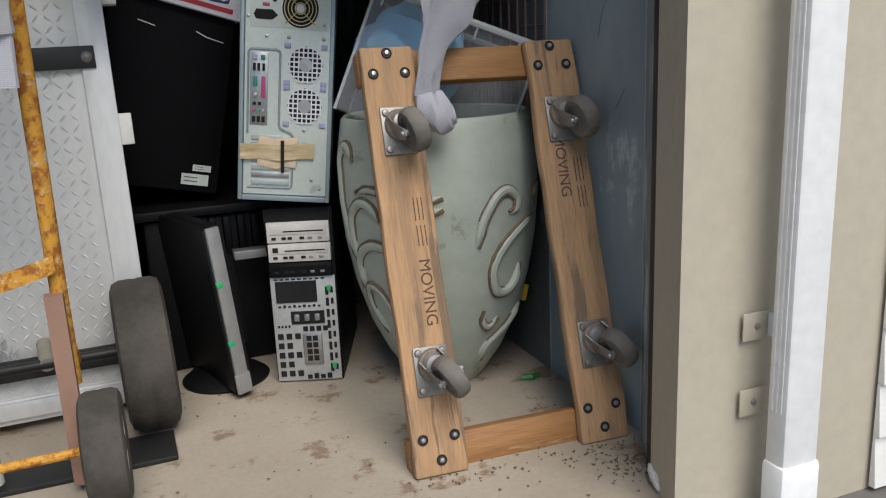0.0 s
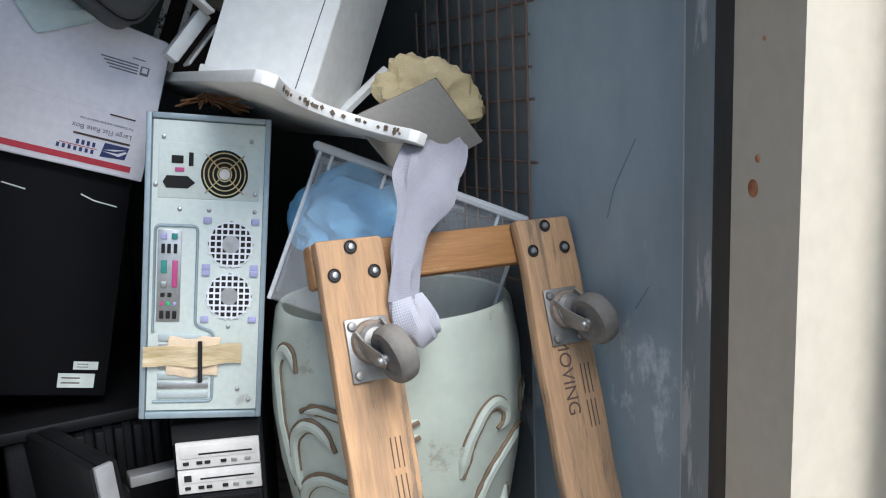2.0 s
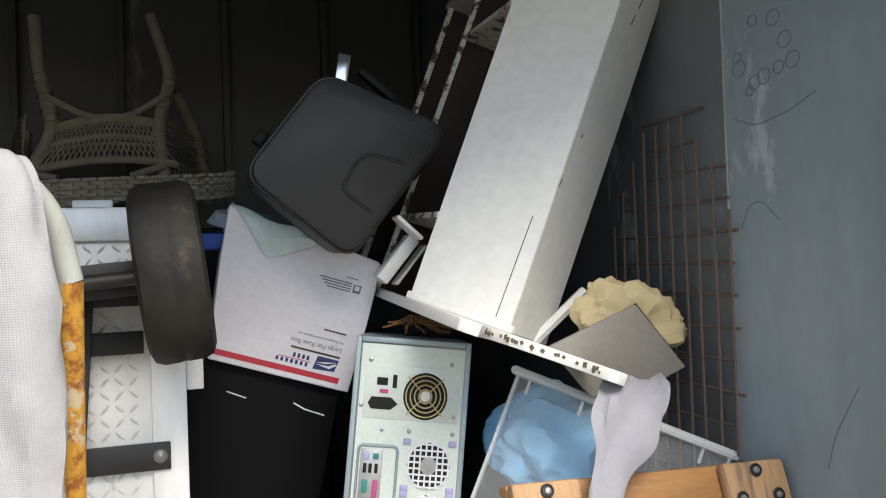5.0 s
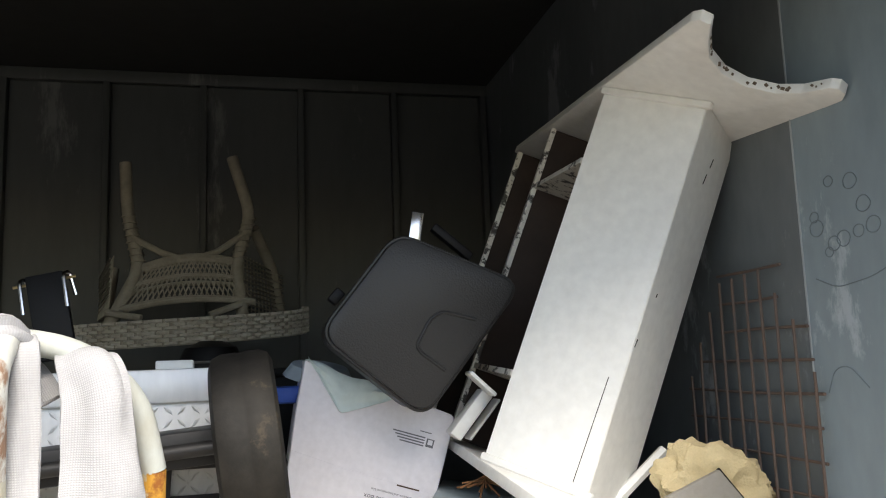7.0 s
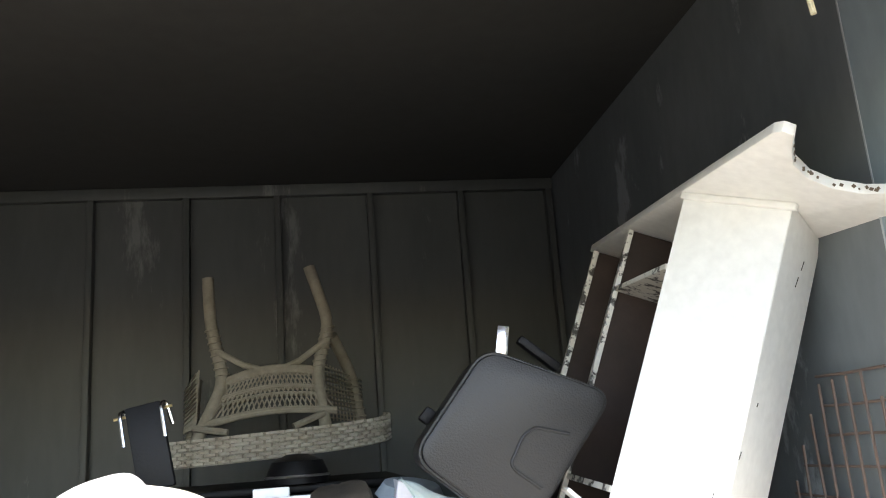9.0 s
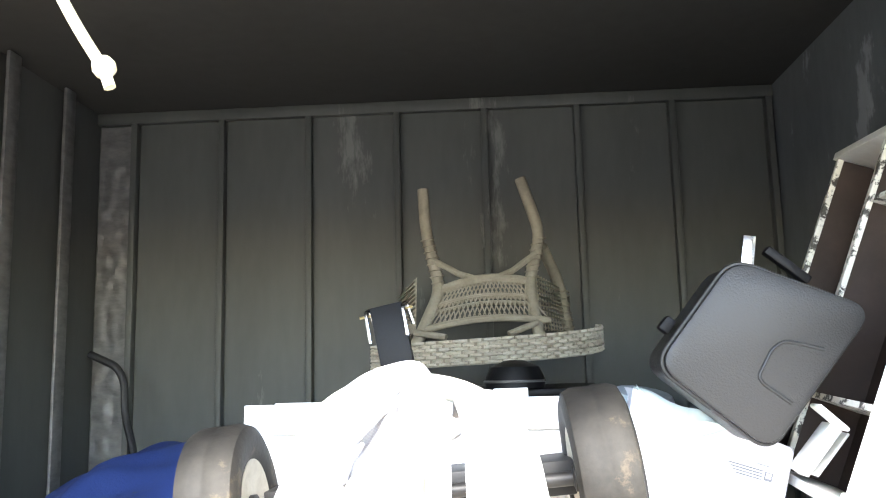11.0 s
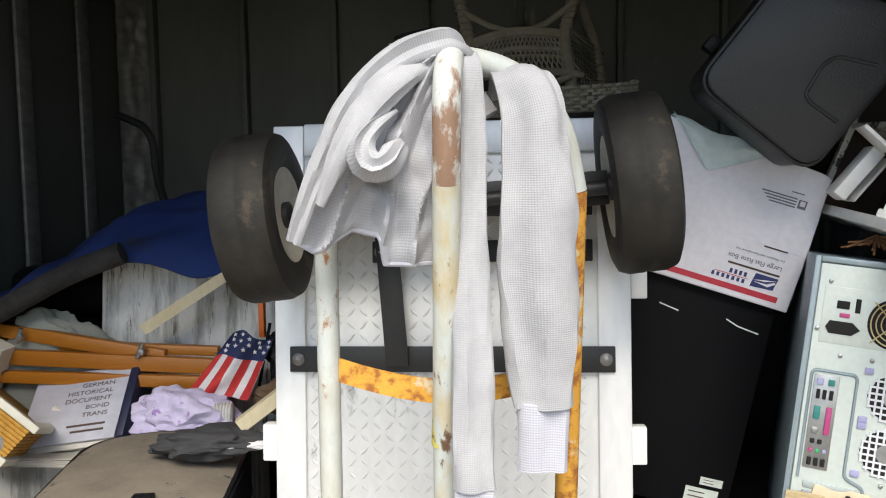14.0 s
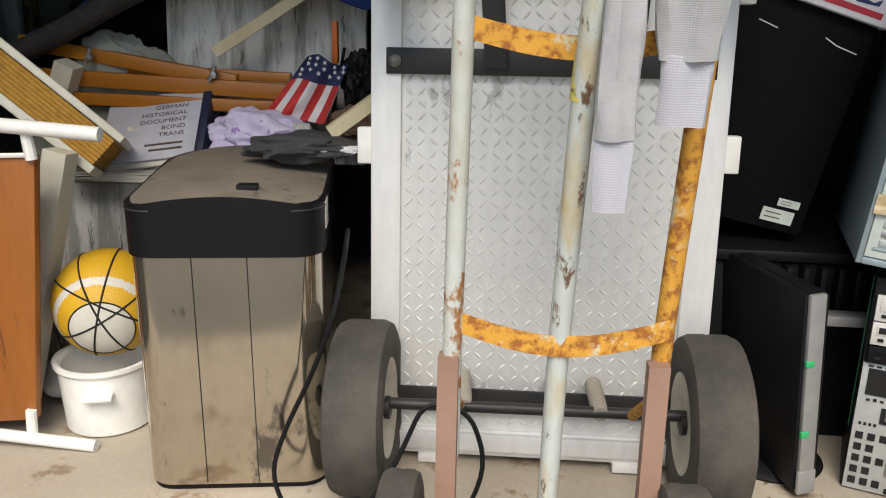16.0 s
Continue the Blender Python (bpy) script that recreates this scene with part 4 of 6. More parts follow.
M_TAUPE = mat("taupe_plastic", (0.30, 0.28, 0.245), 0.45, 0.1, (0.27, 0.25, 0.22), 6, 0.5, 0.3, 120, 0.05)
panel = thing("laptop_lid", "flat taupe laptop lid lying on the clear bin", "laptop", pose(0, 0, 0))
part("lid", prism([(1.177, 0.978), (1.348, 1.043), (1.446, 0.925), (1.369, 0.894), (1.253, 0.885)], 0.330, 0.342, 0.003), M_TAUPE, panel)
part("edge", tube([(1.352, 0.344, 1.042), (1.448, 0.344, 0.925), (1.369, 0.344, 0.891)], 0.004, 6), M_BLACK, panel)
M_CREAM = mat("cream_towel", (0.66, 0.54, 0.32), 0.95, 0, (0.56, 0.44, 0.24), 12, 0.5, 0.2, 260, 0.6)


def lump(name, label, cat, at, size, material, freq=12, fold=0.25, seed=0, rot=0, flat_under=None):
    """A crumpled cloth lying in a heap."""
    b = bmesh.new()
    bmesh.ops.create_icosphere(b, subdivisions=5, radius=1.0)
    for v in b.verts:
        d = v.co.copy()
        q = d * (freq * 0.12) + Vector((seed, seed * 2, 0))
        k = 1 + fold * (0.9 * noise.noise(q) + 0.35 * (1 - 2 * abs(noise.noise(q * 1.7 + Vector((5, 1, 2))))) - 0.25 + 0.25 * noise.noise(q * 3.1))
        v.co = Vector((d.x * size[0] * k, d.y * size[1] * k, d.z * size[2] * k))
        if flat_under is not None:
            v.co.z = max(v.co.z, -size[2] * flat_under)
    return tagged(part(name, b, material, m=pose(*at, 0, 0, rot)), label, cat)


lump("towel", "crumpled cream terry towel stuffed against the wire grid", "towel", (1.372, 0.392, 1.005), (0.105, 0.042, 0.075), M_CREAM, 14, 0.45, 6.1, -8)
bar = thing("white_bar", "thin white painted wooden bar leaning behind the towel", "bar", pose(0, 0, 0))
part("bar", tube([(1.19, 0.46, 0.965), (1.318, 0.47, 1.065)], 0.011, 6), M_WHITE, bar)
M_KNIT = weave("grey_knit", (0.36, 0.36, 0.40), (0.30, 0.30, 0.34), 14)
M_KNITB = weave("grey_knit_fine", (0.46, 0.46, 0.475), (0.40, 0.40, 0.415), 22, 0.22)
M_KNITS = weave("grey_knit_sleeve", (0.49, 0.49, 0.50), (0.37, 0.37, 0.38), 13, 0.3)
M_CUFF = weave("knit_cuff", (0.52, 0.52, 0.57), (0.47, 0.47, 0.52), 9)


def sleeve(name, path, widths, material, parent=None, depth=0.35, wav=0.004, label="", seg=22, seed=0, side=(1, 0, 0)):
    """A flattened, wrinkled tube of cloth along a path."""
    b = bmesh.new()
    uv = b.loops.layers.uv.verify()
    ps = rounded(path, 0.08, 6)
    ln = [0]
    for p, q in zip(ps, ps[1:]):
        ln.append(ln[-1] + (q - p).length)
    rows = int(ln[-1] / 0.008) + 4
    rings = []
    for i in range(rows):
        s = ln[-1] * i / (rows - 1)
        p = Vector([np.interp(s, ln, [q[k] for q in ps]) for k in range(3)])
        p2 = Vector([np.interp(min(s + 0.01, ln[-1]), ln, [q[k] for q in ps]) for k in range(3)])
        p1 = Vector([np.interp(max(s - 0.01, 0), ln, [q[k] for q in ps]) for k in range(3)])
        d = (p2 - p1).normalized()
        sx = Vector(side)
        sx = (sx - d * sx.dot(d)).normalized()
        sy = d.cross(sx)
        w = float(np.interp(i / (rows - 1), np.linspace(0, 1, len(widths)), widths)) / 2
        ring = []
        for j in range(seg):
            a = 2 * math.pi * j / seg
            k = 1 + wav * 20 * noise.noise((math.cos(a) * 1.6 + seed, math.sin(a) * 1.6, s * 14)) 
            cr = 1 - 0.62 * max(0, math.cos(3 * a + seed + 2.5 * noise.noise((s * 6, seed, 0))))
            ring.append(b.verts.new(p + sx * math.cos(a) * w * k + sy * math.sin(a) * w * depth * k * cr))
        rings.append(ring)
    for i, (p, q) in enumerate(zip(rings, rings[1:])):
        for j in range(seg):
            f = b.faces.new((p[j], p[(j + 1) % seg], q[(j + 1) % seg], q[j]))
            for lp, (jj, ii) in zip(f.loops, ((j, i), (j + 1, i), (j + 1, i + 1), (j, i + 1))):
                lp[uv].uv = (jj / seg * 2, ii * 0.008 / 0.12)
    b.faces.new(rings[0][::-1])
    b.faces.new(rings[-1])
    return part(name, b, material, parent, label)


sleeve_grey = thing("knit_sleeve", "grey waffle-knit sleeve draped over the dolly's rail", "clothing", pose(0, 0, 0))
sleeve("fabric", [(1.308, 0.240, 0.885), (1.273, 0.200, 0.928), (1.238, 0.165, 0.906), (1.204, 0.140, 0.852), (1.172, 0.128, 0.795), (1.151, 0.112, 0.738), (1.146, 0.105, 0.701)], [0.05, 0.092, 0.108, 0.088, 0.062, 0.050, 0.048], M_KNIT, sleeve_grey, 0.34, 0.024, "", 24, 1.0)
sleeve("cuff", [(1.146, 0.105, 0.707), (1.149, 0.100, 0.688), (1.158, 0.100, 0.664), (1.175, 0.105, 0.645), (1.197, 0.115, 0.639)], [0.044, 0.056, 0.066, 0.054, 0.03], M_CUFF, sleeve_grey, 0.6, 0.03, "ribbed lilac-grey cuff", 22, 4)
twigs = thing("dry_twigs", "dry brown twigs and fibres on the computer tower", "twigs", pose(0.985, 0.53, 1.0))
for k in range(14):
    a = random.uniform(-0.6, 0.6)
    part("twig", tube([(-0.05 + 0.1 * random.random(), random.uniform(-0.06, 0.04), random.uniform(0.0, 0.02)), (0.0, 0.0, 0.018 + 0.015 * random.random()), (0.05 + 0.03 * random.random(), random.uniform(-0.05, 0.05), random.uniform(-0.01, 0.015))], 0.0018, 5), mat("dry_fibre", (0.20, 0.09, 0.035), 0.9) if k == 0 else bpy.data.materials["dry_fibre"], twigs)
frame_ = thing("picture_frame", "white metal frame corner wedged under the carrying case", "frame", pose(0, 0, 0))
for a, c, w in (((0.948, 0.60, 1.098), (1.017, 0.60, 1.180), 0.013), ((1.021, 0.60, 1.176), (0.972, 0.60, 1.222), 0.004), ((0.985, 0.63, 1.088), (1.05, 0.63, 1.165), 0.003)):
    d = Vector(c) - Vector(a)
    part("bar", box((0, 0, -w), (d.length, 0.045, w), 0.003, m=frame_of(a, d, (0, 0, 1))), M_WHITE, frame_)

bl = thing("blue_strap", "blue nylon and grey cloth behind the mailing box", "cloth", pose(0, 0, 0))
part("strap", box((0.60, 0.74, 1.17), (0.70, 0.80, 1.205), 0.01), mat("blue_nylon", (0.02, 0.08, 0.38), 0.6), bl)
part("grey_cloth", lathe([(0.01, 0.03), (0.06, 0.025), (0.075, 0.0)], 14, m=pose(0.70, 0.80, 1.22, 12, 8)), mat("grey_blue_cloth", (0.33, 0.38, 0.42), 0.9), bl)
plugs = thing("wire_plugs", "yellow and white plugs hanging on thin black wires", "cable", pose(1.44, 0.30, 0.20))
for dx, mm in ((-0.006, M_IVORY), (0.008, mat("yellow_plastic", (0.75, 0.5, 0.03), 0.5))):
    part("plug", box((dx - 0.006, -0.005, -0.02), (dx + 0.006, 0.005, 0.02), 0.002, m=pose(0, 0, 0, 0, 14)), mm, plugs)
    part("wire", tube([(dx, 0, 0.02), (dx + 0.01, 0, 0.05), (0.02, 0.01, 0.11)], 0.0016, 6), M_BLACK, plugs)
green = tagged(part("plastic_scrap", tube([(1.40, 0.235, 0.006), (1.425, 0.225, 0.009), (1.45, 0.235, 0.006)], 0.007, 6, flat=0.5), mat("green_plastic", (0.03, 0.22, 0.06), 0.5)), "small green plastic scrap on the floor", "scrap")

# ---- aluminium box with black straps ----
BOXM = frame_of((-0.083, 0.497, 0.022), (1, 0.012, 0.003), (0.02, 0.085, 1))
abox = thing("aluminium_box", "tall diamond-plate aluminium box with black steel straps", "box", BOXM)
W, H = 0.665, 1.225
part("body", box((0.004, 0.006, 0.0), (W - 0.004, 0.26, H), 0.004), M_ALU, abox)
part("side_trim", box((0, -0.004, 0.0), (0.058, 0.02, H), 0.003), M_ALUTRIM, abox)
part("side_trim", box((W - 0.06, -0.004, 0.0), (W, 0.02, H), 0.003), M_ALUTRIM, abox)
part("top_trim", box((0.0585, -0.006, H - 0.058), (W - 0.0605, 0.02, H + 0.003), 0.004), M_ALUTRIM, abox)
part("bottom_trim", box((0.0585, -0.008, -0.002), (W - 0.0605, 0.02, 0.055), 0.004), M_ALUTRIM, abox)
part("bottom_lip", box((0.05, -0.02, 0.012), (W - 0.05, -0.007, 0.05), 0.003), M_ALUTRIM, abox)
for x in (0.10, W - 0.17):
    part("foot", box((x, -0.015, -0.02), (x + 0.06, 0.2, -0.001), 0.002), M_ALUTRIM, abox)
verts, faces = [], []
for i in range(23):
    for j in range(47):
        cx, cz = 0.072 + 0.0240 * i, 0.068 + 0.0236 * j
        if not (0.064 < cx < W - 0.066 and cz < H - 0.064):
            continue
        a = radians(45 if (i + j) % 2 else -45)
        c, s = math.cos(a), math.sin(a)
        o = len(verts)
        for u, w, h in ((-0.0118, 0, 0), (-0.003, -0.0036, 0), (0.0118, 0, 0), (0.003, 0.0036, 0), (-0.005, 0, 0.0018), (0.005, 0, 0.0018)):
            verts.append((cx + u * c - w * s, 0.0058 - h, cz + u * s + w * c))
        faces += [(o, o + 1, o + 4), (o + 1, o + 2, o + 5), (o + 1, o + 5, o + 4), (o + 2, o + 3, o + 5), (o + 3, o, o + 4), (o + 3, o + 4, o + 5)]
me = bpy.data.meshes.new("tread_plate")
me.from_pydata(verts, [], faces)
me.materials.append(M_ALU)
tread = new("tread_plate", me)
tread.parent = abox
tagged(tread, "raised diamond tread pattern", kind="stuff")
for z in (0.785, 0.12):
    st = part("strap", box((0.03, -0.012, z - 0.024), (W - 0.03, -0.005, z + 0.024), 0.002), M_BLACKMETAL, abox, "black painted steel strap")
    for x in (0.047, W - 0.047):
        part("bolt", lathe([(0.001, 0.008), (0.007, 0.006), (0.012, 0.002), (0.012, 0)], 14, m=pose(x, -0.012, z, 90)), M_DULLZINC, st)
for z, h in ((1.075, 0.026), (0.985, 0.02)):
    st = part("strap", box((0.19, -0.019, z - h), (W - 0.07, -0.0125, z + h), 0.002), M_BLACKMETAL, abox, "black painted steel strap")
    for x in (0.205, W - 0.2):
        part("bolt", lathe([(0.001, 0.008), (0.007, 0.006), (0.011, 0.002), (0.011, 0)], 14, m=pose(x, -0.019, z, 90)), M_DULLZINC, st)
for x0, x1 in ((0.190, 0.215), (0.475, 0.455)):
    part("strap", prism([(x0, 1.09), (x0 + 0.042, 1.09), (x1 + 0.042, 0.775), (x1, 0.775)], -0.0265, -0.0195, 0.001), M_BLACKMETAL, abox, "black painted steel strap")
for x, z, mm in ((-0.012, 0.625, M_WHITE), (W + 0.012, 0.625, M_WHITE), (W + 0.015, 0.93, M_ALUTRIM)):
    part("latch_tab", box((x - 0.015, 0.0, z - 0.035), (x + 0.015, 0.03, z + 0.035), 0.003), mm, abox)


part("lid_catch", box((0.478, 0.03, H + 0.002), (0.546, 0.06, H + 0.022), 0.003), M_WHITE, abox, "small white catch on the lid")


# ---- wheels ----
def big_wheel(name, label, m, r, w, tyre, group):
    wh = thing(name, label, "wheel", m, group)
    h = w / 2
    prof = [(r * 0.56, -h * 0.86), (r * 0.66, -h * 0.97), (r * 0.86, -h), (r * 0.96, -h * 0.88), (r, -h * 0.6), (r * 1.0, -0.006), (r * 0.992, -0.003), (r * 0.992, 0.003), (r * 1.0, 0.006), (r, h * 0.6), (r * 0.96, h * 0.88), (r * 0.86, h), (r * 0.66, h * 0.97), (r * 0.56, h * 0.86)]
    part("tyre", lathe(prof, 56, m=pose(0, 0, 0, 0, 90), close=True), tyre, wh, "smooth worn rubber tyre")
    part("rim", lathe([(r * 0.12, -h * 0.72), (r * 0.35, -h * 0.66), (r * 0.46, -h * 0.8), (r * 0.57, -h * 0.9), (r * 0.57, h * 0.9), (r * 0.46, h * 0.8), (r * 0.35, h * 0.66), (r * 0.12, h * 0.72)], 40, m=pose(0, 0, 0, 0, 90)), M_RIM, wh, "dusty cream steel rim")
    part("hub", lathe([(0.012, -h * 0.95), (0.022, -h * 0.9), (0.022, h * 0.9), (0.012, h * 0.95)], 20, m=pose(0, 0, 0, 0, 90)), M_BLACKMETAL, wh)
    return wh


M_RIM = mat("dusty_rim", (0.62, 0.59, 0.50), 0.6, 0.1, (0.45, 0.41, 0.33), 12)
axle = thing("wheel_axle", "black steel axle bolted across the box with two tyres", "axle", frame_of((0.262, 0.405, 1.10), (0.995, 0, 0.085), (0, 0, 1)))
part("rod", tube([(-0.33, 0, 0), (0.33, 0, 0)], 0.012, 14), M_BLACKMETAL, axle)
part("bracket", box((-0.26, 0.015, -0.028), (0.26, 0.14, 0.028), 0.003), M_BLACKMETAL, axle)
big_wheel("tyre_wheel", "black smooth tyre on a cream rim at the box's top", frame_of((-0.048, 0.40, 1.078), (0.993, 0.0, 0.12), (0, 0, 1)), 0.140, 0.100, M_RUBBER, "wheels on the upper axle")
big_wheel("tyre_wheel", "black smooth tyre on a cream rim at the box's top", frame_of((0.562, 0.40, 1.128), (0.993, 0.0, 0.12), (0, 0, 1)), 0.143, 0.100, M_RUBBER, "wheels on the upper axle")

# ---- hand truck ----
truck = thing("hand_truck", "old rusty steel hand truck with a looped top handle", "hand truck", pose(0, 0, 0))
LT = [(0.106, 0.19, 0.20), (0.108, 0.175, 0.447), (0.118, 0.145, 0.88), (0.122, 0.125, 1.12)]
RT = [(0.430, 0.215, 0.20), (0.432, 0.20, 0.447), (0.437, 0.16, 0.88), (0.447, 0.125, 1.12)]
loop = [(0.122, 0.125, 1.12), (0.14, 0.11, 1.22), (0.21, 0.08, 1.275), (0.30, 0.06, 1.285), (0.37, 0.08, 1.268), (0.43, 0.11, 1.21), (0.447, 0.125, 1.12)]
part("side_tube", tube(rounded(LT[:2] + [LT[3]], 0.1), 0.0155, 14), M_TUBE, truck, "flaking pale blue side tube")
part("side_tube", tube(rounded(RT[:2] + [RT[3]], 0.1), 0.0155, 14), M_RUST, truck, "rusty side tube")
part("top_loop", tube(rounded(loop, 0.09, 8), 0.0155, 14), M_TUBE, truck, "flaking top handle loop")
M_TUBEC = mat("flaking_pale_tube", (0.50, 0.54, 0.51), 0.55, 0, (0.47, 0.36, 0.17), 9, 0.56, 0.08, 70, 0.25, (1, 1, 0.4), (0.14, 0.075, 0.04), 26, 0.57)
M_PEEL = mat("peeling_brown_tube", (0.55, 0.56, 0.52), 0.6, 0, (0.25, 0.15, 0.095), 7, 0.49, 0.02, 90, 0.35, (1, 1, 0.5), (0.60, 0.60, 0.56), 34, 0.57)
spine = rounded([(0.268, 0.205, 0.03), (0.271, 0.168, 0.43), (0.279, 0.10, 0.80), (0.294, 0.0, 1.17), (0.296, -0.01, 1.25), (0.297, 0.04, 1.287)], 0.1, 6)
cut = [k for k, p in enumerate(spine) if p.z > 1.05][0]
part("centre_tube", tube(spine[:cut + 1], 0.0165, 16), M_TUBEC, truck, "flaking pale centre tube")
part("bent_top", tube(spine[cut:], 0.0165, 16), M_PEEL, truck, "peeling brown bend of the centre tube")
part("label_sticker", tube([(0.2775, 0.1005, 0.795), (0.281, 0.091, 0.855)], 0.0172, 16), mat("yellow_label", (0.55, 0.48, 0.12), 0.5, 0, (0.12, 0.10, 0.06), 60, 0.55, 0.05), truck, "worn yellow label")
for z, yo in ((0.447, -0.022), (0.885, -0.022)):
    t = (z - 0.447) / 0.433
    yl = 0.175 - 0.03 * t
    pts = [(0.107 + 0.011 * t + (0.327 - 0.0 * t) * s, yl + yo * math.sin(math.pi * s), z - 0.026 * math.sin(math.pi * s)) for s in np.linspace(0, 1, 15)]
    b = bmesh.new()
    rows = [[b.verts.new((p[0], p[1] + dy, p[2] + dz)) for dy, dz in ((-0.003, -0.016), (-0.003, 0.016), (0.003, 0.016), (0.003, -0.016))] for p in pts]
    for p, q in zip(rows, rows[1:]):
        for j in range(4):
            b.faces.new((p[j], p[(j + 1) % 4], q[(j + 1) % 4], q[j]))
    b.faces.new(rows[0][::-1]), b.faces.new(rows[-1])
    bmesh.ops.recalc_face_normals(b, faces=b.faces)
    part("cross_strap", b, M_RUST, truck, "rusty bowed cross strap")
M_BROWN = mat("brown_painted_steel", (0.30, 0.18, 0.13), 0.7, 0, (0.24, 0.14, 0.10), 10, 0.5, 0.2, 80, 0.2)
for x, y0 in ((0.103, 0.17), (0.424, 0.178)):
    part("leg_sleeve", tube([(x, y0 + 0.0, 0.39), (x - 0.0, y0 - 0.02, 0.02)], 0.0225, 4), M_BROWN, truck, "square brown leg sleeve")
part("axle", tube([(-0.05, 0.40, 0.178), (0.53, 0.41, 0.182)], 0.011, 14), M_BLACKMETAL, truck)
for x in (0.115, 0.37):
    part("axle_stub", tube([(x, 0.40, 0.18), (x - 0.01, 0.49, 0.20)], 0.016, 12), mat("dusty_steel", (0.36, 0.33, 0.27), 0.8) if x < 0.2 else bpy.data.materials["dusty_steel"], truck)
for xa, xb, ya in ((0.106, 0.106, 0.19), (0.428, 0.428, 0.20)):
    part("axle_strut", tube([(xa, ya, 0.32), (xb, 0.40, 0.182)], 0.010, 10), M_RUST, truck)
part("toe_plate", box((0.02, 0.20, 0.0), (0.60, 0.33, 0.012), 0.003), M_BLACKMETAL, truck, "black steel toe plate")
big_wheel("truck_wheel", "dusty grey tyre of the hand truck on the floor", frame_of((-0.075, 0.40, 0.168), (0.999, 0.01, 0.02), (0, 0, 1)), 0.167, 0.108, M_RUBBER_DUST, "hand truck wheels")
big_wheel("truck_wheel", "dusty grey tyre of the hand truck on the floor", frame_of((0.566, 0.41, 0.168), (0.999, 0.01, 0.02), (0, 0, 1)), 0.167, 0.108, M_RUBBER_DUST, "hand truck wheels")
big_wheel("truck_wheel", "small dusty front wheel of the hand truck", frame_of((0.035, 0.09, 0.108), (0.999, 0.0, 0.0), (0, 0, 1)), 0.107, 0.062, M_RUBBER_DUST, "hand truck wheels")
big_wheel("truck_wheel", "small dusty front wheel of the hand truck", frame_of((0.475, 0.10, 0.108), (0.999, 0.0, 0.0), (0, 0, 1)), 0.107, 0.075, M_RUBBER_DUST, "hand truck wheels")
part("front_axle", tube([(0.035, 0.09, 0.108), (0.475, 0.10, 0.108)], 0.009, 10), M_RUST, truck)

# ---- thermal shirt over the handle ----
shirt = thing("thermal_shirt", "pale grey waffle-knit thermal shirt hung over the handle", "clothing", pose(0, 0, 0))


PIN = Vector((0.292, 0.045, 1.288))


def body_cloth(u, v):
    """The shirt's trunk: folds that fan out from the handle's top; u sweeps from the slanting edge to straight down, v runs outward."""
    low = Vector((float(np.interp(u, [0, 0.12, 0.35, 0.58, 0.66, 1], [0.100, 0.125, 0.172, 0.205, 0.214, 0.284])), 0.085,
                  float(np.interp(u, [0, 0.12, 0.35, 0.58, 0.66, 1], [1.062, 1.05, 1.078, 1.070, 1.034, 1.036]))))
    p = PIN.lerp(low, v)
    bulge = 0.052 * math.sin(math.pi * min(1, v * 1.05)) * (1 - u) ** 1.3
    p.x -= bulge * 0.62
    p.z += bulge * 0.72
    spread = min(1, 0.25 + 1.1 * v)
    a = u * 10 + 1.2 * noise.noise((u * 3, v * 2.5, 5)) + 0.8 * v
    ridge = 1 - 2.2 * abs(math.sin(a)) ** 0.8
    swag = math.sin(v * 17 - 3 * u + 2 * noise.noise((u * 4, v * 4, 8))) * math.exp(-((u - 0.5) / 0.2) ** 2) * math.exp(-((v - 0.62) / 0.25) ** 2)
    p.y -= 0.028 + 0.010 * ridge * spread + 0.012 * swag + 0.02 * math.sin(math.pi * v) * (1 - 0.5 * u) + 0.006 * noise.noise((u * 9, v * 9, 3))
    p.z += 0.006 * swag
    p.x += 0.004 * ridge * v
    return p


part("trunk", drape(lambda u, v: body_cloth(u, 0.06 + 0.94 * v), 130, 70, 0.003), M_KNITB, shirt)
sleeve("fold_loop", [(0.234, 0.012, 1.217), (0.213, 0.004, 1.202), (0.197, -0.002, 1.178), (0.203, -0.002, 1.153), (0.227, 0.006, 1.155), (0.241, 0.020, 1.175)], [0.02, 0.046, 0.058, 0.062, 0.056, 0.03], M_KNITS, shirt, 0.7, 0.024, "", 26, 8.0, (0, 1, 0))
part("hem", tube([Vector(body_cloth(s, 1.0)) for s in np.linspace(0.0, 1.0, 60)], 0.0045, 8), M_CUFF, shirt, "ribbed hem")
sleeve("rolled_edge", [(0.318, 0.06, 1.280), (0.302, 0.025, 1.300), (0.250, 0.015, 1.287), (0.200, 0.010, 1.252), (0.162, 0.012, 1.195), (0.130, 0.02, 1.128), (0.104, 0.035, 1.064)], [0.030, 0.036, 0.034, 0.030, 0.027, 0.025, 0.022], M_KNITS, shirt, 0.7, 0.012, "", 24, 2.0, (0.7, 0, -0.7))
sleeve("rolled_edge", [(0.285, 0.030, 1.274), (0.245, 0.000, 1.255), (0.202, -0.006, 1.217), (0.169, -0.004, 1.163), (0.143, 0.010, 1.109)], [0.020, 0.034, 0.034, 0.028, 0.012], M_KNITS, shirt, 0.7, 0.012, "", 20, 6.0, (0.7, 0, -0.7))
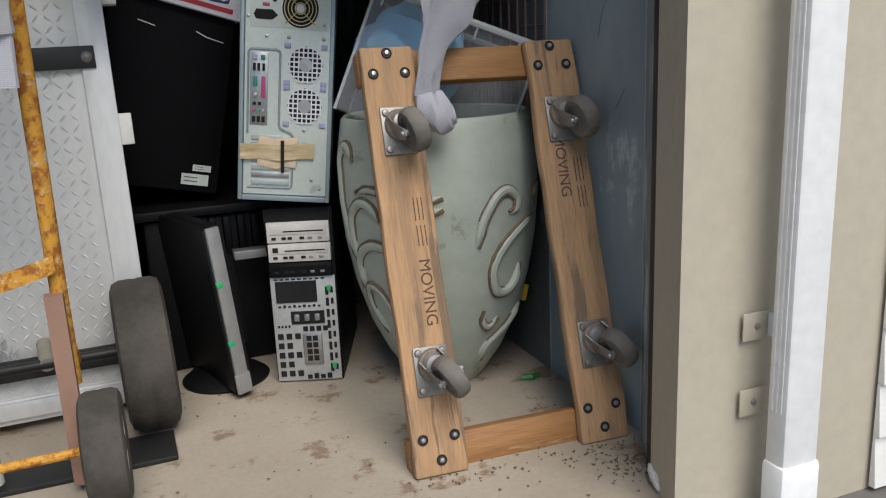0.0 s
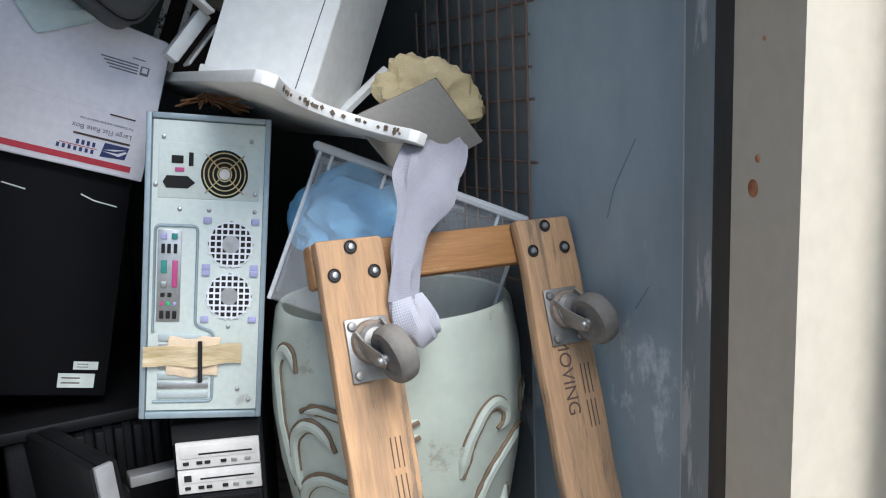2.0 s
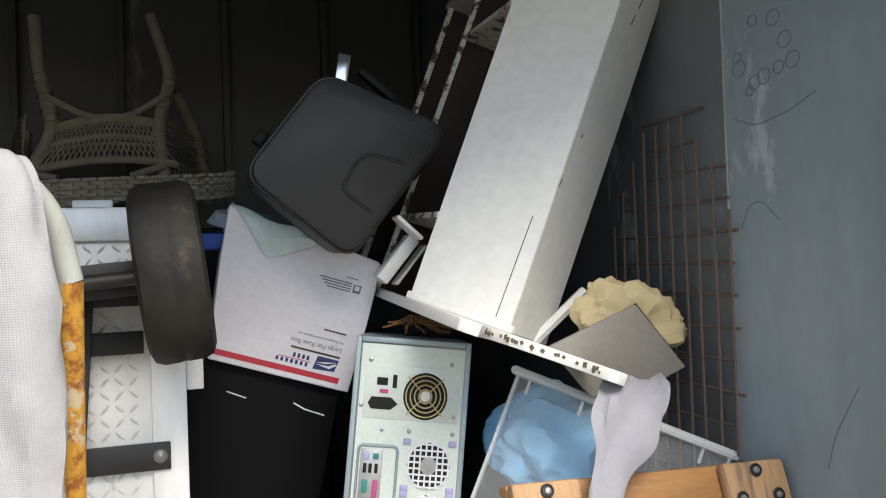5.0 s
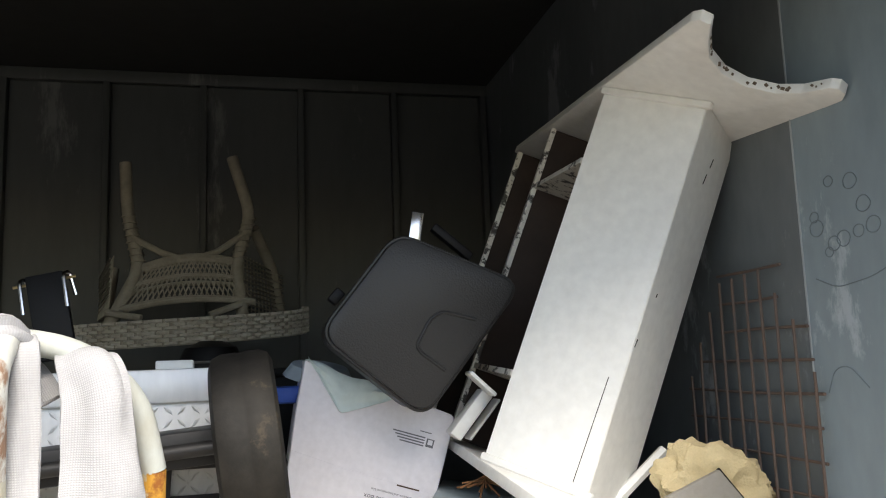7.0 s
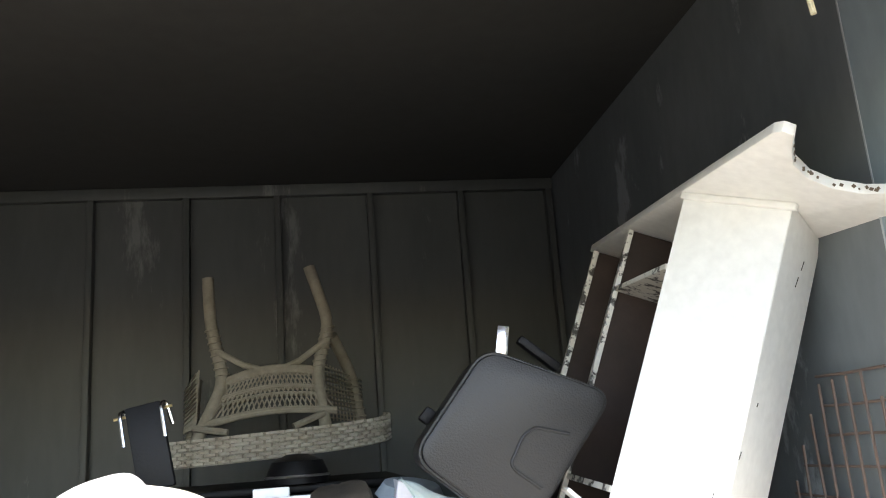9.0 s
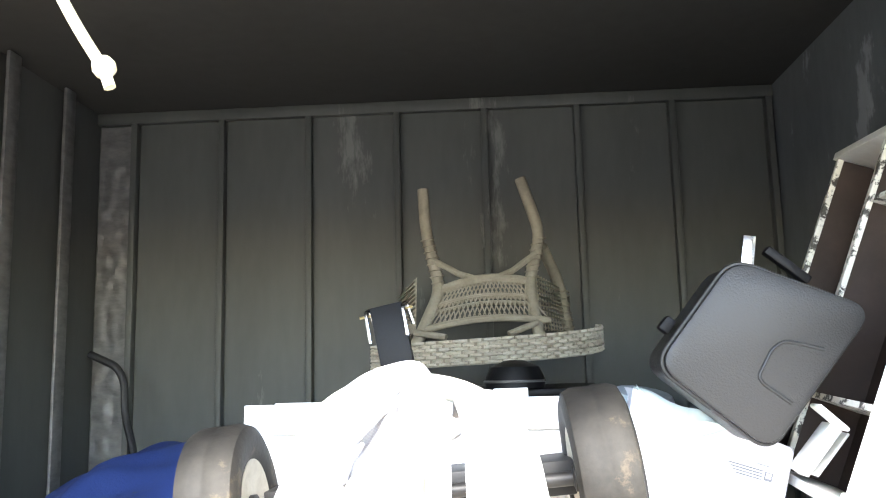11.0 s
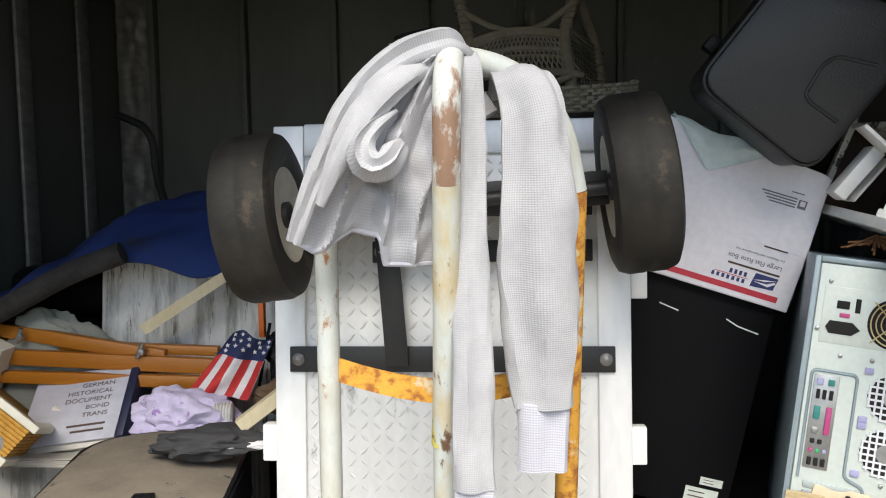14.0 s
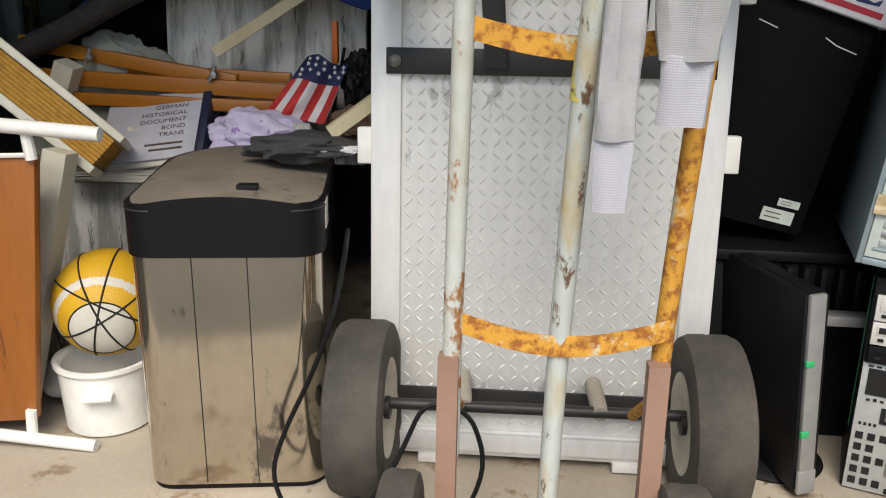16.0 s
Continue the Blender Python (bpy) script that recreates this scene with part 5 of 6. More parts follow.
sleeve("hanging_tail", [(0.30, 0.075, 1.292), (0.318, 0.03, 1.28), (0.32, 0.03, 1.15), (0.316, 0.045, 0.95), (0.318, 0.06, 0.75)], [0.03, 0.038, 0.042, 0.052, 0.055], M_KNITS, shirt, 0.45, 0.010, "", 22, 3.0)
sleeve("cuff", [(0.318, 0.06, 0.755), (0.317, 0.062, 0.655)], [0.05, 0.044], M_CUFF, shirt, 0.3, 0.004, "ribbed cuff", 22, 4.0)
sleeve("sleeve", [(0.36, 0.12, 1.24), (0.372, 0.06, 1.27), (0.395, 0.04, 1.22), (0.40, 0.055, 1.05), (0.405, 0.085, 0.85)], [0.05, 0.075, 0.096, 0.092, 0.076], M_KNITS, shirt, 0.42, 0.010, "", 26, 6.0)
sleeve("cuff", [(0.405, 0.085, 0.855), (0.404, 0.09, 0.765)], [0.068, 0.062], M_CUFF, shirt, 0.35, 0.005, "ribbed cuff", 22, 9.0)
sleeve("inner_fold", [(0.33, 0.10, 1.24), (0.29, 0.08, 1.22), (0.24, 0.07, 1.21)], [0.07, 0.08, 0.06], M_KNITS, shirt, 0.4, 0.008, "", 20, 11.0)

# ---- wicker chair, upside down at the back ----
M_WICKER = mat("grey_wicker", (0.27, 0.25, 0.20), 0.85, 0, (0.20, 0.18, 0.14), 25, 0.5, 0.2, 120, 0.3)
M_WICKERL = mat("pale_wicker", (0.44, 0.42, 0.36), 0.85, 0, (0.27, 0.24, 0.19), 25, 0.5, 0.2, 120, 0.3)
stack = thing("storage_crate", "tall dark storage crate under the wicker chair", "crate", pose(0, 0, 0))
part("crate", box((-0.02, 1.36, 0), (0.74, 2.05, 1.22), 0.01), M_BLACK, stack)
part("crate_lid", box((-0.03, 1.35, 1.222), (0.75, 2.06, 1.245), 0.008), M_BLACK, stack)
dome = thing("round_case", "round black case with a grey metal band", "case", pose(0.45, 1.40, 1.246))
part("shell", lathe([(0.085, 0.0), (0.084, 0.03), (0.07, 0.06), (0.03, 0.078), (0.002, 0.08)], 32), M_BLACK, dome)
part("band", tube([(0.086 * math.cos(a), 0.086 * math.sin(a), 0.02) for a in np.linspace(0, 2 * math.pi, 33)], 0.004, 6), M_STEEL, dome)
chair = thing("wicker_chair", "old grey wicker chair standing upside down", "chair", pose(0, 0, 0))
for pts in ([(0.173, 1.70, 1.90), (0.182, 1.69, 1.745), (0.228, 1.64, 1.555), (0.15, 1.56, 1.37)], [(0.498, 1.70, 1.925), (0.556, 1.69, 1.735), (0.512, 1.64, 1.57), (0.535, 1.56, 1.39)],
            [(0.10, 1.97, 1.60), (0.09, 1.96, 1.50), (0.08, 1.95, 1.36)], [(0.565, 1.75, 1.70), (0.625, 1.85, 1.58), (0.665, 1.93, 1.36)]):
    leg = part("leg", tube(rounded(pts, 0.05), 0.019, 12), M_WICKER, chair)
    p, q = Vector(pts[0]), Vector(pts[1])
    for k in range(8):
        c = Vector(pts[1]).lerp(Vector(pts[2]), 0.1 + k * 0.11)
        part("binding", tube([c + Vector((0.021 * math.cos(a), 0.021 * math.sin(a), 0.002 * math.cos(a))) for a in np.linspace(0, 2 * math.pi, 13)], 0.003, 4), M_WICKER, leg)
for pts in ([(0.205, 1.65, 1.655), (0.29, 1.63, 1.605), (0.372, 1.62, 1.578)], [(0.535, 1.65, 1.665), (0.46, 1.63, 1.61), (0.382, 1.62, 1.578)], [(0.15, 1.55, 1.42), (0.25, 1.52, 1.40)], [(0.53, 1.55, 1.44), (0.44, 1.52, 1.405)]):
    part("brace", tube(pts, 0.010, 8), M_WICKER, chair)


def seat_arc(z, w, rise, y0, bow, x0=0.368, n=28):
    return [(x0 + w * (s - 0.5), y0 - bow * math.sin(math.pi * s), z + rise * math.sin(math.pi * s) + 0.022 * s) for s in np.linspace(0, 1, n)]


for z, w, r, y0, rise in ((1.553, 0.29, 0.016, 1.645, 0.022), (1.495, 0.34, 0.010, 1.62, 0.022), (1.475, 0.35, 0.008, 1.615, 0.02), (1.425, 0.40, 0.011, 1.58, 0.02)):
    part("seat_rail", tube(seat_arc(z, w, rise, y0, 0.02), r, 8), M_WICKER, chair)
lat = bmesh.new()
for k in range(26):
    for d in (-1, 1):
        s0 = k / 25
        s1 = s0 + 0.16 * d
        if not 0 <= s1 <= 1:
            continue
        pa = Vector((0.368 + 0.29 * (s0 - 0.5), 1.642 - 0.02 * math.sin(math.pi * s0), 1.555 + 0.02 * math.sin(math.pi * s0) + 0.022 * s0))
        pb = Vector((0.368 + 0.40 * (s1 - 0.5), 1.578 - 0.02 * math.sin(math.pi * s1), 1.425 + 0.02 * math.sin(math.pi * s1) + 0.022 * s1))
        tube([pa, pb], 0.0028, 4, lat)
tagged(part("lattice", lat, M_WICKER, chair, "open diagonal cane lattice"), kind="stuff")
for sx, xa, xb in ((1, 0.535, 0.665), (-1, 0.15, 0.06)):
    b = bmesh.new()
    for k in range(12):
        t = k / 11
        tube([(xa + (xb - xa) * t, 1.58 + 0.36 * t, 1.42), (xa + (xb - xa) * t * 0.85, 1.66 + 0.30 * t, 1.60 - 0.02 * t)], 0.003, 4, b)
        tube([(xa, 1.60, 1.43 + 0.014 * k), (xb, 1.95, 1.42 + 0.013 * k)], 0.003, 4, b)
    tagged(part("side_lattice", b, M_WICKER, chair), kind="stuff")
for row in range(7):
    pts = []
    for i in range(181):
        s = i / 180
        a = math.pi * (1.04 - 1.08 * s)
        wob = 0.006 * math.sin(i * 0.9 + math.pi * row)
        rx, ry = 0.353 + wob, 0.17 + wob
        pts.append((0.37 + rx * math.cos(a), 1.60 - ry * max(math.sin(a), -0.2), 1.297 + 0.0108 * row + 0.05 * s + 0.016 * (2 * abs(s - 0.5)) ** 2))
    part("woven_strand", tube(pts, 0.0062, 5), M_WICKERL, chair)
b = bmesh.new()
for i in range(60):
    s = i / 59
    a = math.pi * (1.02 - 1.04 * s)
    z = 1.294 + 0.05 * s + 0.016 * (2 * abs(s - 0.5)) ** 2
    c = (0.37 + 0.353 * math.cos(a), 1.60 - 0.17 * math.sin(a))
    tube([(*c, z), (*c, z + 0.072)], 0.0045, 5, b)
tagged(part("stake", b, M_WICKER, chair), kind="stuff")
clamp = thing("clamp_bracket", "black bracket with two chrome clamps", "bracket", frame_of((0.115, 0.74, 1.40), (1, 0.0, 0.2), (0, 0.1, 1)))
part("plate", box((0.025, 0, -0.14), (0.095, 0.02, 0.03), 0.003), M_BLACK, clamp)
part("rod", tube([(0.0, 0.01, 0.015), (0.115, 0.01, 0.015)], 0.003, 8), M_BRASS, clamp)
for x in (0.02, 0.10):
    part("clamp", tube(rounded([(x - 0.006, -0.004, -0.045), (x - 0.004, -0.006, 0.02), (x + 0.004, 0.01, 0.028), (x + 0.008, 0.02, -0.02)], 0.01), 0.004, 8), M_CHROME, clamp)

# ---- back corner ----
M_FOIL = mat("wrinkled_grey_sheet", (0.16, 0.16, 0.155), 0.45, 0.1, (0.10, 0.10, 0.098), 14, 0.5, 0.15, 25, 0.3, (1, 1, 2.5))
strip = part("corner_strip", drape(lambda u, v: (-1.16 + 0.135 * u, BACK - 0.012 - 0.010 * noise.noise((u * 4, v * 42, 1)) - 0.004 * noise.noise((u * 8, v * 110, 5)), TOP - 0.055 - v * 2.2), 12, 160, 0.003), M_FOIL)
tagged(strip, "wrinkled grey sheet strip in the back corner", "strip", kind="structure")
for y in (1.475, 1.83):
    part("post", box((LEFT + 0.036, y - 0.035, 0), (LEFT + 0.05, y + 0.035, TOP - 0.006), 0.006), M_FOIL, LEFTWALL, "pale grey vertical post")
pipe = thing("bent_pipe", "bent black metal pipe standing in the corner", "pipe", pose(0, 0, 0))
part("pipe", tube(rounded([(-1.06, 1.92, 1.39), (-0.95, 1.90, 1.345), (-0.92, 1.90, 1.29), (-0.915, 1.90, 1.17), (-0.86, 1.86, 1.05), (-0.84, 1.84, 0.4), (-0.84, 1.84, 0.0)], 0.05), 0.014, 10), M_BLACKMETAL, pipe)

# ---- heap on the left ----
M_DISTRESS = mat("distressed_white_paint", (0.66, 0.66, 0.63), 0.8, 0, (0.33, 0.325, 0.30), 4, 0.53, 0.07, 60, 0.3, (6, 6, 0.9), (0.17, 0.165, 0.14), 7, 0.575)
chest = thing("wooden_chest", "distressed white wooden chest under the heap", "chest", pose(0, 0, 0))
part("body", box((-1.10, 0.90, 0.0), (-0.36, 1.36, 0.47), 0.006), M_DISTRESS, chest)
part("lid", box((-1.11, 0.885, 0.472), (-0.35, 1.37, 0.495), 0.006), M_DISTRESS, chest)
board = thing("painted_board", "distressed white painted board leaning upright", "board", frame_of((-0.72, 1.075, 0.496), (1, 0.02, 0.0), (0.0, 0.12, 1)))
part("board", box((0, 0, 0), (0.52, 0.025, 0.44), 0.004), M_DISTRESS, board)
M_GREYCLOTH = mat("grey_green_cloth", (0.27, 0.28, 0.245), 0.95, 0, (0.22, 0.225, 0.195), 5, 0.5, 0.2, 150, 0.2)
lump("cushion", "dusty grey-green cushion beside the painted board", "cushion", (-0.80, 1.05, 0.655), (0.14, 0.06, 0.175), M_GREYCLOTH, 11, 0.32, 4.0, 10)
M_TARP = mat("navy_blue_cloth", (0.010, 0.028, 0.13), 0.85, 0, (0.015, 0.042, 0.19), 3, 0.5, 0.2, 140, 0.2, third=(0.03, 0.038, 0.07), third_scale=2.2, third_at=0.58)


def tarp_at(u, v):
    x = -1.10 + 0.98 * u
    top = float(np.interp(u, [0, 0.1, 0.25, 0.4, 0.6, 0.8, 1], [0.83, 0.86, 0.98, 1.075, 1.115, 1.13, 1.11]))
    low = float(np.interp(u, [0, 0.1, 0.25, 0.45, 0.6, 0.75, 1], [0.80, 0.80, 0.88, 0.965, 0.93, 0.915, 0.90]))
    y = 1.42 - 0.42 * v + 0.03 * noise.noise((u * 6, v * 3, 1))
    z = top + (low - top) * max(0, (v - 0.25) / 0.75) ** 1.4 + 0.02 * noise.noise((u * 7, v * 4, 3)) + 0.009 * math.sin(u * 26 + v * 5)
    return x, y, z


tarp = tagged(part("blue_tarp", drape(tarp_at, 90, 36, 0.004), M_TARP), "dusty navy blue cloth cover spread over the heap", "tarp")
bulk = thing("moving_blankets", "stacked dark moving blankets under the blue cover", "blankets", pose(0, 0, 0))
for k in range(3):
    part("blanket", box((-1.05, 1.20, 0.497 + 0.14 * k), (-0.2, 1.9, 0.633 + 0.14 * k), 0.05, seg=4), M_BLACK, bulk)
M_FOAM = mat("black_foam", (0.018, 0.017, 0.016), 0.95, 0, (0.035, 0.032, 0.03), 30, 0.5, 0.1, 60, 0.6)
tagged(part("foam_tube", tube(rounded([(-1.08, 0.95, 0.75), (-0.93, 0.95, 0.815), (-0.72, 0.96, 0.925), (-0.59, 0.98, 0.972)], 0.08), 0.028, 12), M_FOAM), "knobbly black foam tube across the heap", "tube")
M_PINE = mat("pale_pine", (0.62, 0.55, 0.38), 0.75, 0, (0.54, 0.46, 0.29), 6, 0.5, 0.2, 40, 0.15, (3, 3, 1))
for a, c in (((-0.548, 0.99, 0.782), (-0.225, 1.01, 0.985)), ((-0.182, 0.62, 0.655), (-0.06, 0.66, 0.745))):
    tagged(part("wood_stick", tube([a, c], 0.019, 4), M_PINE), "short pale square wooden stick", "stick", "pale sticks")
M_OCHRE = mat("orange_varnish", (0.42, 0.16, 0.016), 0.4, 0, (0.32, 0.11, 0.010), 4, 0.5, 0.2, 40, 0.1, (0.6, 6, 6))
slats = thing("folding_easel", "folded orange varnished wooden slats with steel hinges", "easel", pose(0, 0, 0))
for a, c, w in (((-1.05, 1.0, 0.797), (-0.50, 1.0, 0.712), 0.017), ((-1.05, 0.985, 0.718), (-0.335, 0.985, 0.690), 0.019), ((-1.05, 0.97, 0.668), (-0.36, 0.97, 0.655), 0.015), ((-0.95, 1.02, 0.74), (-0.37, 1.02, 0.722), 0.012)):
    d = Vector(c) - Vector(a)
    part("slat", box((0, -0.012, -w), (d.length, 0.012, w), 0.003, m=frame_of(a, d, (0, 0, 1))), M_OCHRE, slats)
for x, z in ((-0.86, 0.765), (-0.55, 0.73), (-0.36, 0.705)):
    part("bolt", tube([(x - 0.008, 0.965, z - 0.015), (x + 0.008, 0.965, z + 0.022)], 0.006, 8), M_STEEL, slats)
    part("bolt_head", lathe([(0.001, 0.008), (0.008, 0.007), (0.011, 0)], 12, m=pose(x + 0.004, 0.965, z, 90)), M_STEEL, slats)
tagged(part("orange_strip", box((-0.262, 1.0, 0.76), (-0.248, 1.02, 0.86), 0.002), mat("orange_plastic", (0.7, 0.16, 0.02), 0.5)), "narrow orange plastic strip standing upright", "strip")

M_FRED, M_FWHITE, M_FBLUE = mat("flag_red", (0.52, 0.03, 0.03), 0.8), mat("flag_white", (0.75, 0.73, 0.74), 0.8), mat("flag_blue", (0.02, 0.03, 0.10), 0.8)


def flag_at(u, v):
    a, c = Vector((-0.31, 0.955, 0.78)), Vector((-0.215, 0.965, 0.765))
    d, e = Vector((-0.425, 0.92, 0.632)), Vector((-0.262, 0.92, 0.628))
    p = a.lerp(c, u).lerp(d.lerp(e, u), v)
    p.y += 0.012 * math.sin(u * 9 + 2 * v) + 0.008 * noise.noise((u * 4, v * 4, 2))
    p.z += 0.008 * math.sin(u * 6) * (1 - v)
    return p


flag = thing("small_flag", "small cloth flag with red and white stripes and a starred corner", "flag", pose(0, 0, 0))
b = drape(flag_at, 42, 30, 0.0015)
uvl = b.loops.layers.uv.active
for f in b.faces:
    uu, vv = f.loops[0][uvl].uv
    f.material_index = 2 if vv < 0.36 else int(uu * 7 + 0.001) % 2
part("cloth", b, [M_FRED, M_FWHITE, M_FBLUE], flag)
for k in range(16):
    uu, vv = 0.1 + 0.2 * (k % 5) + 0.05 * (k // 5 % 2), 0.05 + 0.085 * (k // 5)
    p = Vector(flag_at(uu, vv))
    star = [(0.006 * (1 if i % 2 == 0 else 0.42) * math.sin(i * math.pi / 5), 0.006 * (1 if i % 2 == 0 else 0.42) * math.cos(i * math.pi / 5)) for i in range(10)]
    part("star", prism(star, -0.003, 0.0, m=Matrix.Translation(p + Vector((0, -0.002, 0)))), M_FWHITE, flag)
part("stick", tube([(-0.27, 0.99, 0.60), (-0.225, 0.975, 0.80)], 0.004, 8), M_BLACK, flag)
lump("dark_rolled_cloth", "dark crumpled netting and brown cloth", "cloth", (-0.19, 1.0, 0.72), (0.05, 0.04, 0.07), M_BLACK, 20, 0.4, 9.0)
lump("brown_cloth", "small brown cloth bundle behind the trash can", "cloth", (-0.19, 0.95, 0.625), (0.07, 0.05, 0.04), mat("brown_cloth", (0.16, 0.10, 0.06), 0.9), 16, 0.3, 3.0)
M_PURPLE = mat("lilac_cloth", (0.50, 0.45, 0.63), 0.9, 0, (0.58, 0.53, 0.70), 22, 0.5, 0.1, 120, 0.2, third=(0.28, 0.17, 0.42), third_scale=26, third_at=0.58)
lump("lilac_cloth", "crumpled lilac patterned cloth in the heap", "cloth", (-0.40, 0.885, 0.592), (0.135, 0.08, 0.066), M_PURPLE, 14, 0.34, 6.0)
roll = thing("twine_roll", "white ribbed roll of twine beside the lilac cloth", "roll", pose(-0.305, 0.86, 0.605, 0, 90, 10))
part("core", lathe([(0.02, -0.024), (0.026, -0.02), (0.026, 0.02), (0.02, 0.024)], 24), M_IVORY, roll)
for k in range(6):
    part("turn", tube([(0.0275 * math.cos(a), 0.0275 * math.sin(a), -0.018 + 0.007 * k) for a in np.linspace(0, 2 * math.pi, 25)], 0.0033, 5), M_IVORY, roll)

# binder and papers
M_PAPER = mat("paper", (0.62, 0.60, 0.55), 0.9, 0, (0.5, 0.47, 0.40), 8, 0.5, 0.2, 80, 0.1)
M_NAVY = mat("navy_binder", (0.015, 0.02, 0.055), 0.5)
BIND = frame_of((-0.80, 0.84, 0.520), (0.165, 0.0, 0.024), (0.01, 0.13, 0.125)) @ Matrix.Diagonal((1.28, 1.2, 1.0, 1))
binder = thing("ring_binder", "navy ring binder with a printed grey cover lying open", "binder", BIND)
part("cover", box((0, -0.004, 0), (0.19, 0.0, 0.20), 0.001), mat("grey_cover", (0.50, 0.50, 0.56), 0.6), binder)
part("back", box((-0.004, 0.036, -0.004), (0.20, 0.041, 0.205), 0.001), M_NAVY, binder)
part("spine", box((0.19, -0.006, 0.0), (0.208, 0.04, 0.205), 0.004), M_NAVY, binder)
for k in range(6):
    part("sheet", box((0.004, 0.004 + 0.005 * k, -0.012 + 0.004 * (k % 3)), (0.188 + 0.004 * (k % 2), 0.0065 + 0.005 * k, 0.19)), M_PAPER, binder)
for i, word in enumerate(("GERMAN", "HISTORICAL", "DOCUMENT", "BOND", "TRANS")):
    fc = bpy.data.curves.new("print_line", "FONT")
    fc.body, fc.size, fc.extrude, fc.align_x = word, 0.0165, 0.0003, "RIGHT"
    fc.materials.append(M_INK)
    w_ = new("print_line", fc)
    w_.parent, w_.matrix_basis = binder, pose(0.165, -0.0045, 0.150 - 0.021 * i, 90)
for i in range(2):
    part("print_bar", box((0.09 + 0.01 * i, -0.0052, 0.040 - 0.016 * i), (0.165, -0.004, 0.045 - 0.016 * i)), M_INK, binder)
papers = thing("paper_stack", "loose yellowed paper stack on the chest", "papers", pose(-0.72, 0.93, 0.496, 0, 0, 8))
for k in range(7):
    part("sheet", box((-0.17 + 0.01 * random.random(), -0.13, 0.003 * k), (0.12 + 0.02 * random.random(), 0.12, 0.003 * k + 0.0024), m=pose(0, 0, 0, 0, 0, random.uniform(-7, 7))), M_PAPER, papers)

# ---- trash can ----
M_STAIN = mat("dusty_stainless", (0.60, 0.55, 0.46), 0.10, 0.96, (0.50, 0.45, 0.37), 2.5, 0.5, 0.25, 60, 0.004, (1, 1, 0.5), (0.20, 0.19, 0.175), 7, 0.58)
M_DUSTLID = mat("dusty_black_plastic", (0.20, 0.17, 0.13), 0.9, 0, (0.13, 0.11, 0.085), 6, 0.5, 0.15, 90, 0.15, third=(0.03, 0.03, 0.03), third_scale=9, third_at=0.6)
can = thing("trash_can", "dusty stainless steel trash can with a black lid", "trash can", frame_of((-0.487, 0.322, 0.0), (0.985, 0.16, 0.0), (-0.03, 0.0, 1)))


def rrect(w, d, r, inset=0.0, n=6):
    out = []
    for cx, cy, a0 in ((w - r, r, -90), (w - r, d - r, 0), (r, d - r, 90), (r, r, 180)):
        for k in range(n + 1):
            a = radians(a0 + 90 * k / n)
            out.append((cx + (r - inset) * math.cos(a), cy + (r - inset) * math.sin(a)))
    return out


def column(outline, z0, z1, bevel=0.0):
    return prism(outline, z0, z1, bevel, m=flip)


part("body", column(rrect(0.345, 0.40, 0.05), 0.012, 0.475), M_STAIN, can, "dusty stainless steel body")
part("base_ring", column(rrect(0.345, 0.40, 0.05, 0.004), 0.0, 0.014), M_BLACK, can)
for x in (0.115, 0.213):
    part("panel_groove", box((x - 0.0009, -0.001, 0.016), (x + 0.0009, 0.002, 0.472)), M_DARKHOLE, can)
b = column(rrect(0.355, 0.41, 0.055), 0.472, 0.60)
bmesh.ops.subdivide_edges(b, edges=[e for e in b.edges if e.calc_length() > 0.2], cuts=14)
bmesh.ops.bisect_plane(b, geom=b.verts[:] + b.edges[:] + b.faces[:], plane_co=(0, 0.1, 0.56), plane_no=(0, 0, 1))
for v in b.verts:
    v.co.x -= 0.005
    v.co.y -= 0.005
    if v.co.z > 0.59:
        v.co.z = 0.563 + 0.02 * math.sin(math.pi * min(1, max(0, v.co.x / 0.345))) + 0.05 * v.co.y
part("lid", b, M_BLACK, can, "black plastic lid rim")
lidtop = drape(lambda u, v: (0.1725 + 0.1745 * (2 * u - 1) * (1 - 0.09 * (abs(2 * u - 1) * abs(2 * v - 1)) ** 8), 0.20 + 0.2015 * (2 * v - 1) * (1 - 0.09 * (abs(2 * u - 1) * abs(2 * v - 1)) ** 8), 0.566 + 0.02 * math.sin(math.pi * u) + 0.05 * 0.40 * v - 0.003 * (abs(2 * u - 1) ** 8 + abs(2 * v - 1) ** 8)), 20, 20, 0.004)
part("lid_top", lidtop, M_DUSTLID, can, "lid top under thick tan dust")
part("rim_ledge", tube([(x - 0.005, y - 0.0052, 0.557) for x, y in rrect(0.355, 0.41, 0.055)], 0.002, 6), M_CASE, can)
part("sensor", box((0.195, 0.035, 0.575), (0.232, 0.06, 0.5945), 0.002), M_BLACK, can)
lab = part("label_sticker", box((0.347, 0.05, 0.51), (0.352, 0.10, 0.56), 0.001), M_PAPER, can, "white printed label")
lump("black_shirt", "crumpled black cloth with a white edge on the trash can", "clothing", (-0.235, 0.60, 0.628), (0.11, 0.06, 0.030), mat("washed_black_cloth", (0.028, 0.028, 0.03), 0.95, 0, (0.045, 0.045, 0.047), 8), 13, 0.35, 12.0, 8)
lump("white_rag", "thin white cloth edge beside the black cloth", "cloth", (-0.155, 0.585, 0.628), (0.055, 0.016, 0.010), M_FWHITE, 14, 0.3, 5.0, 12)
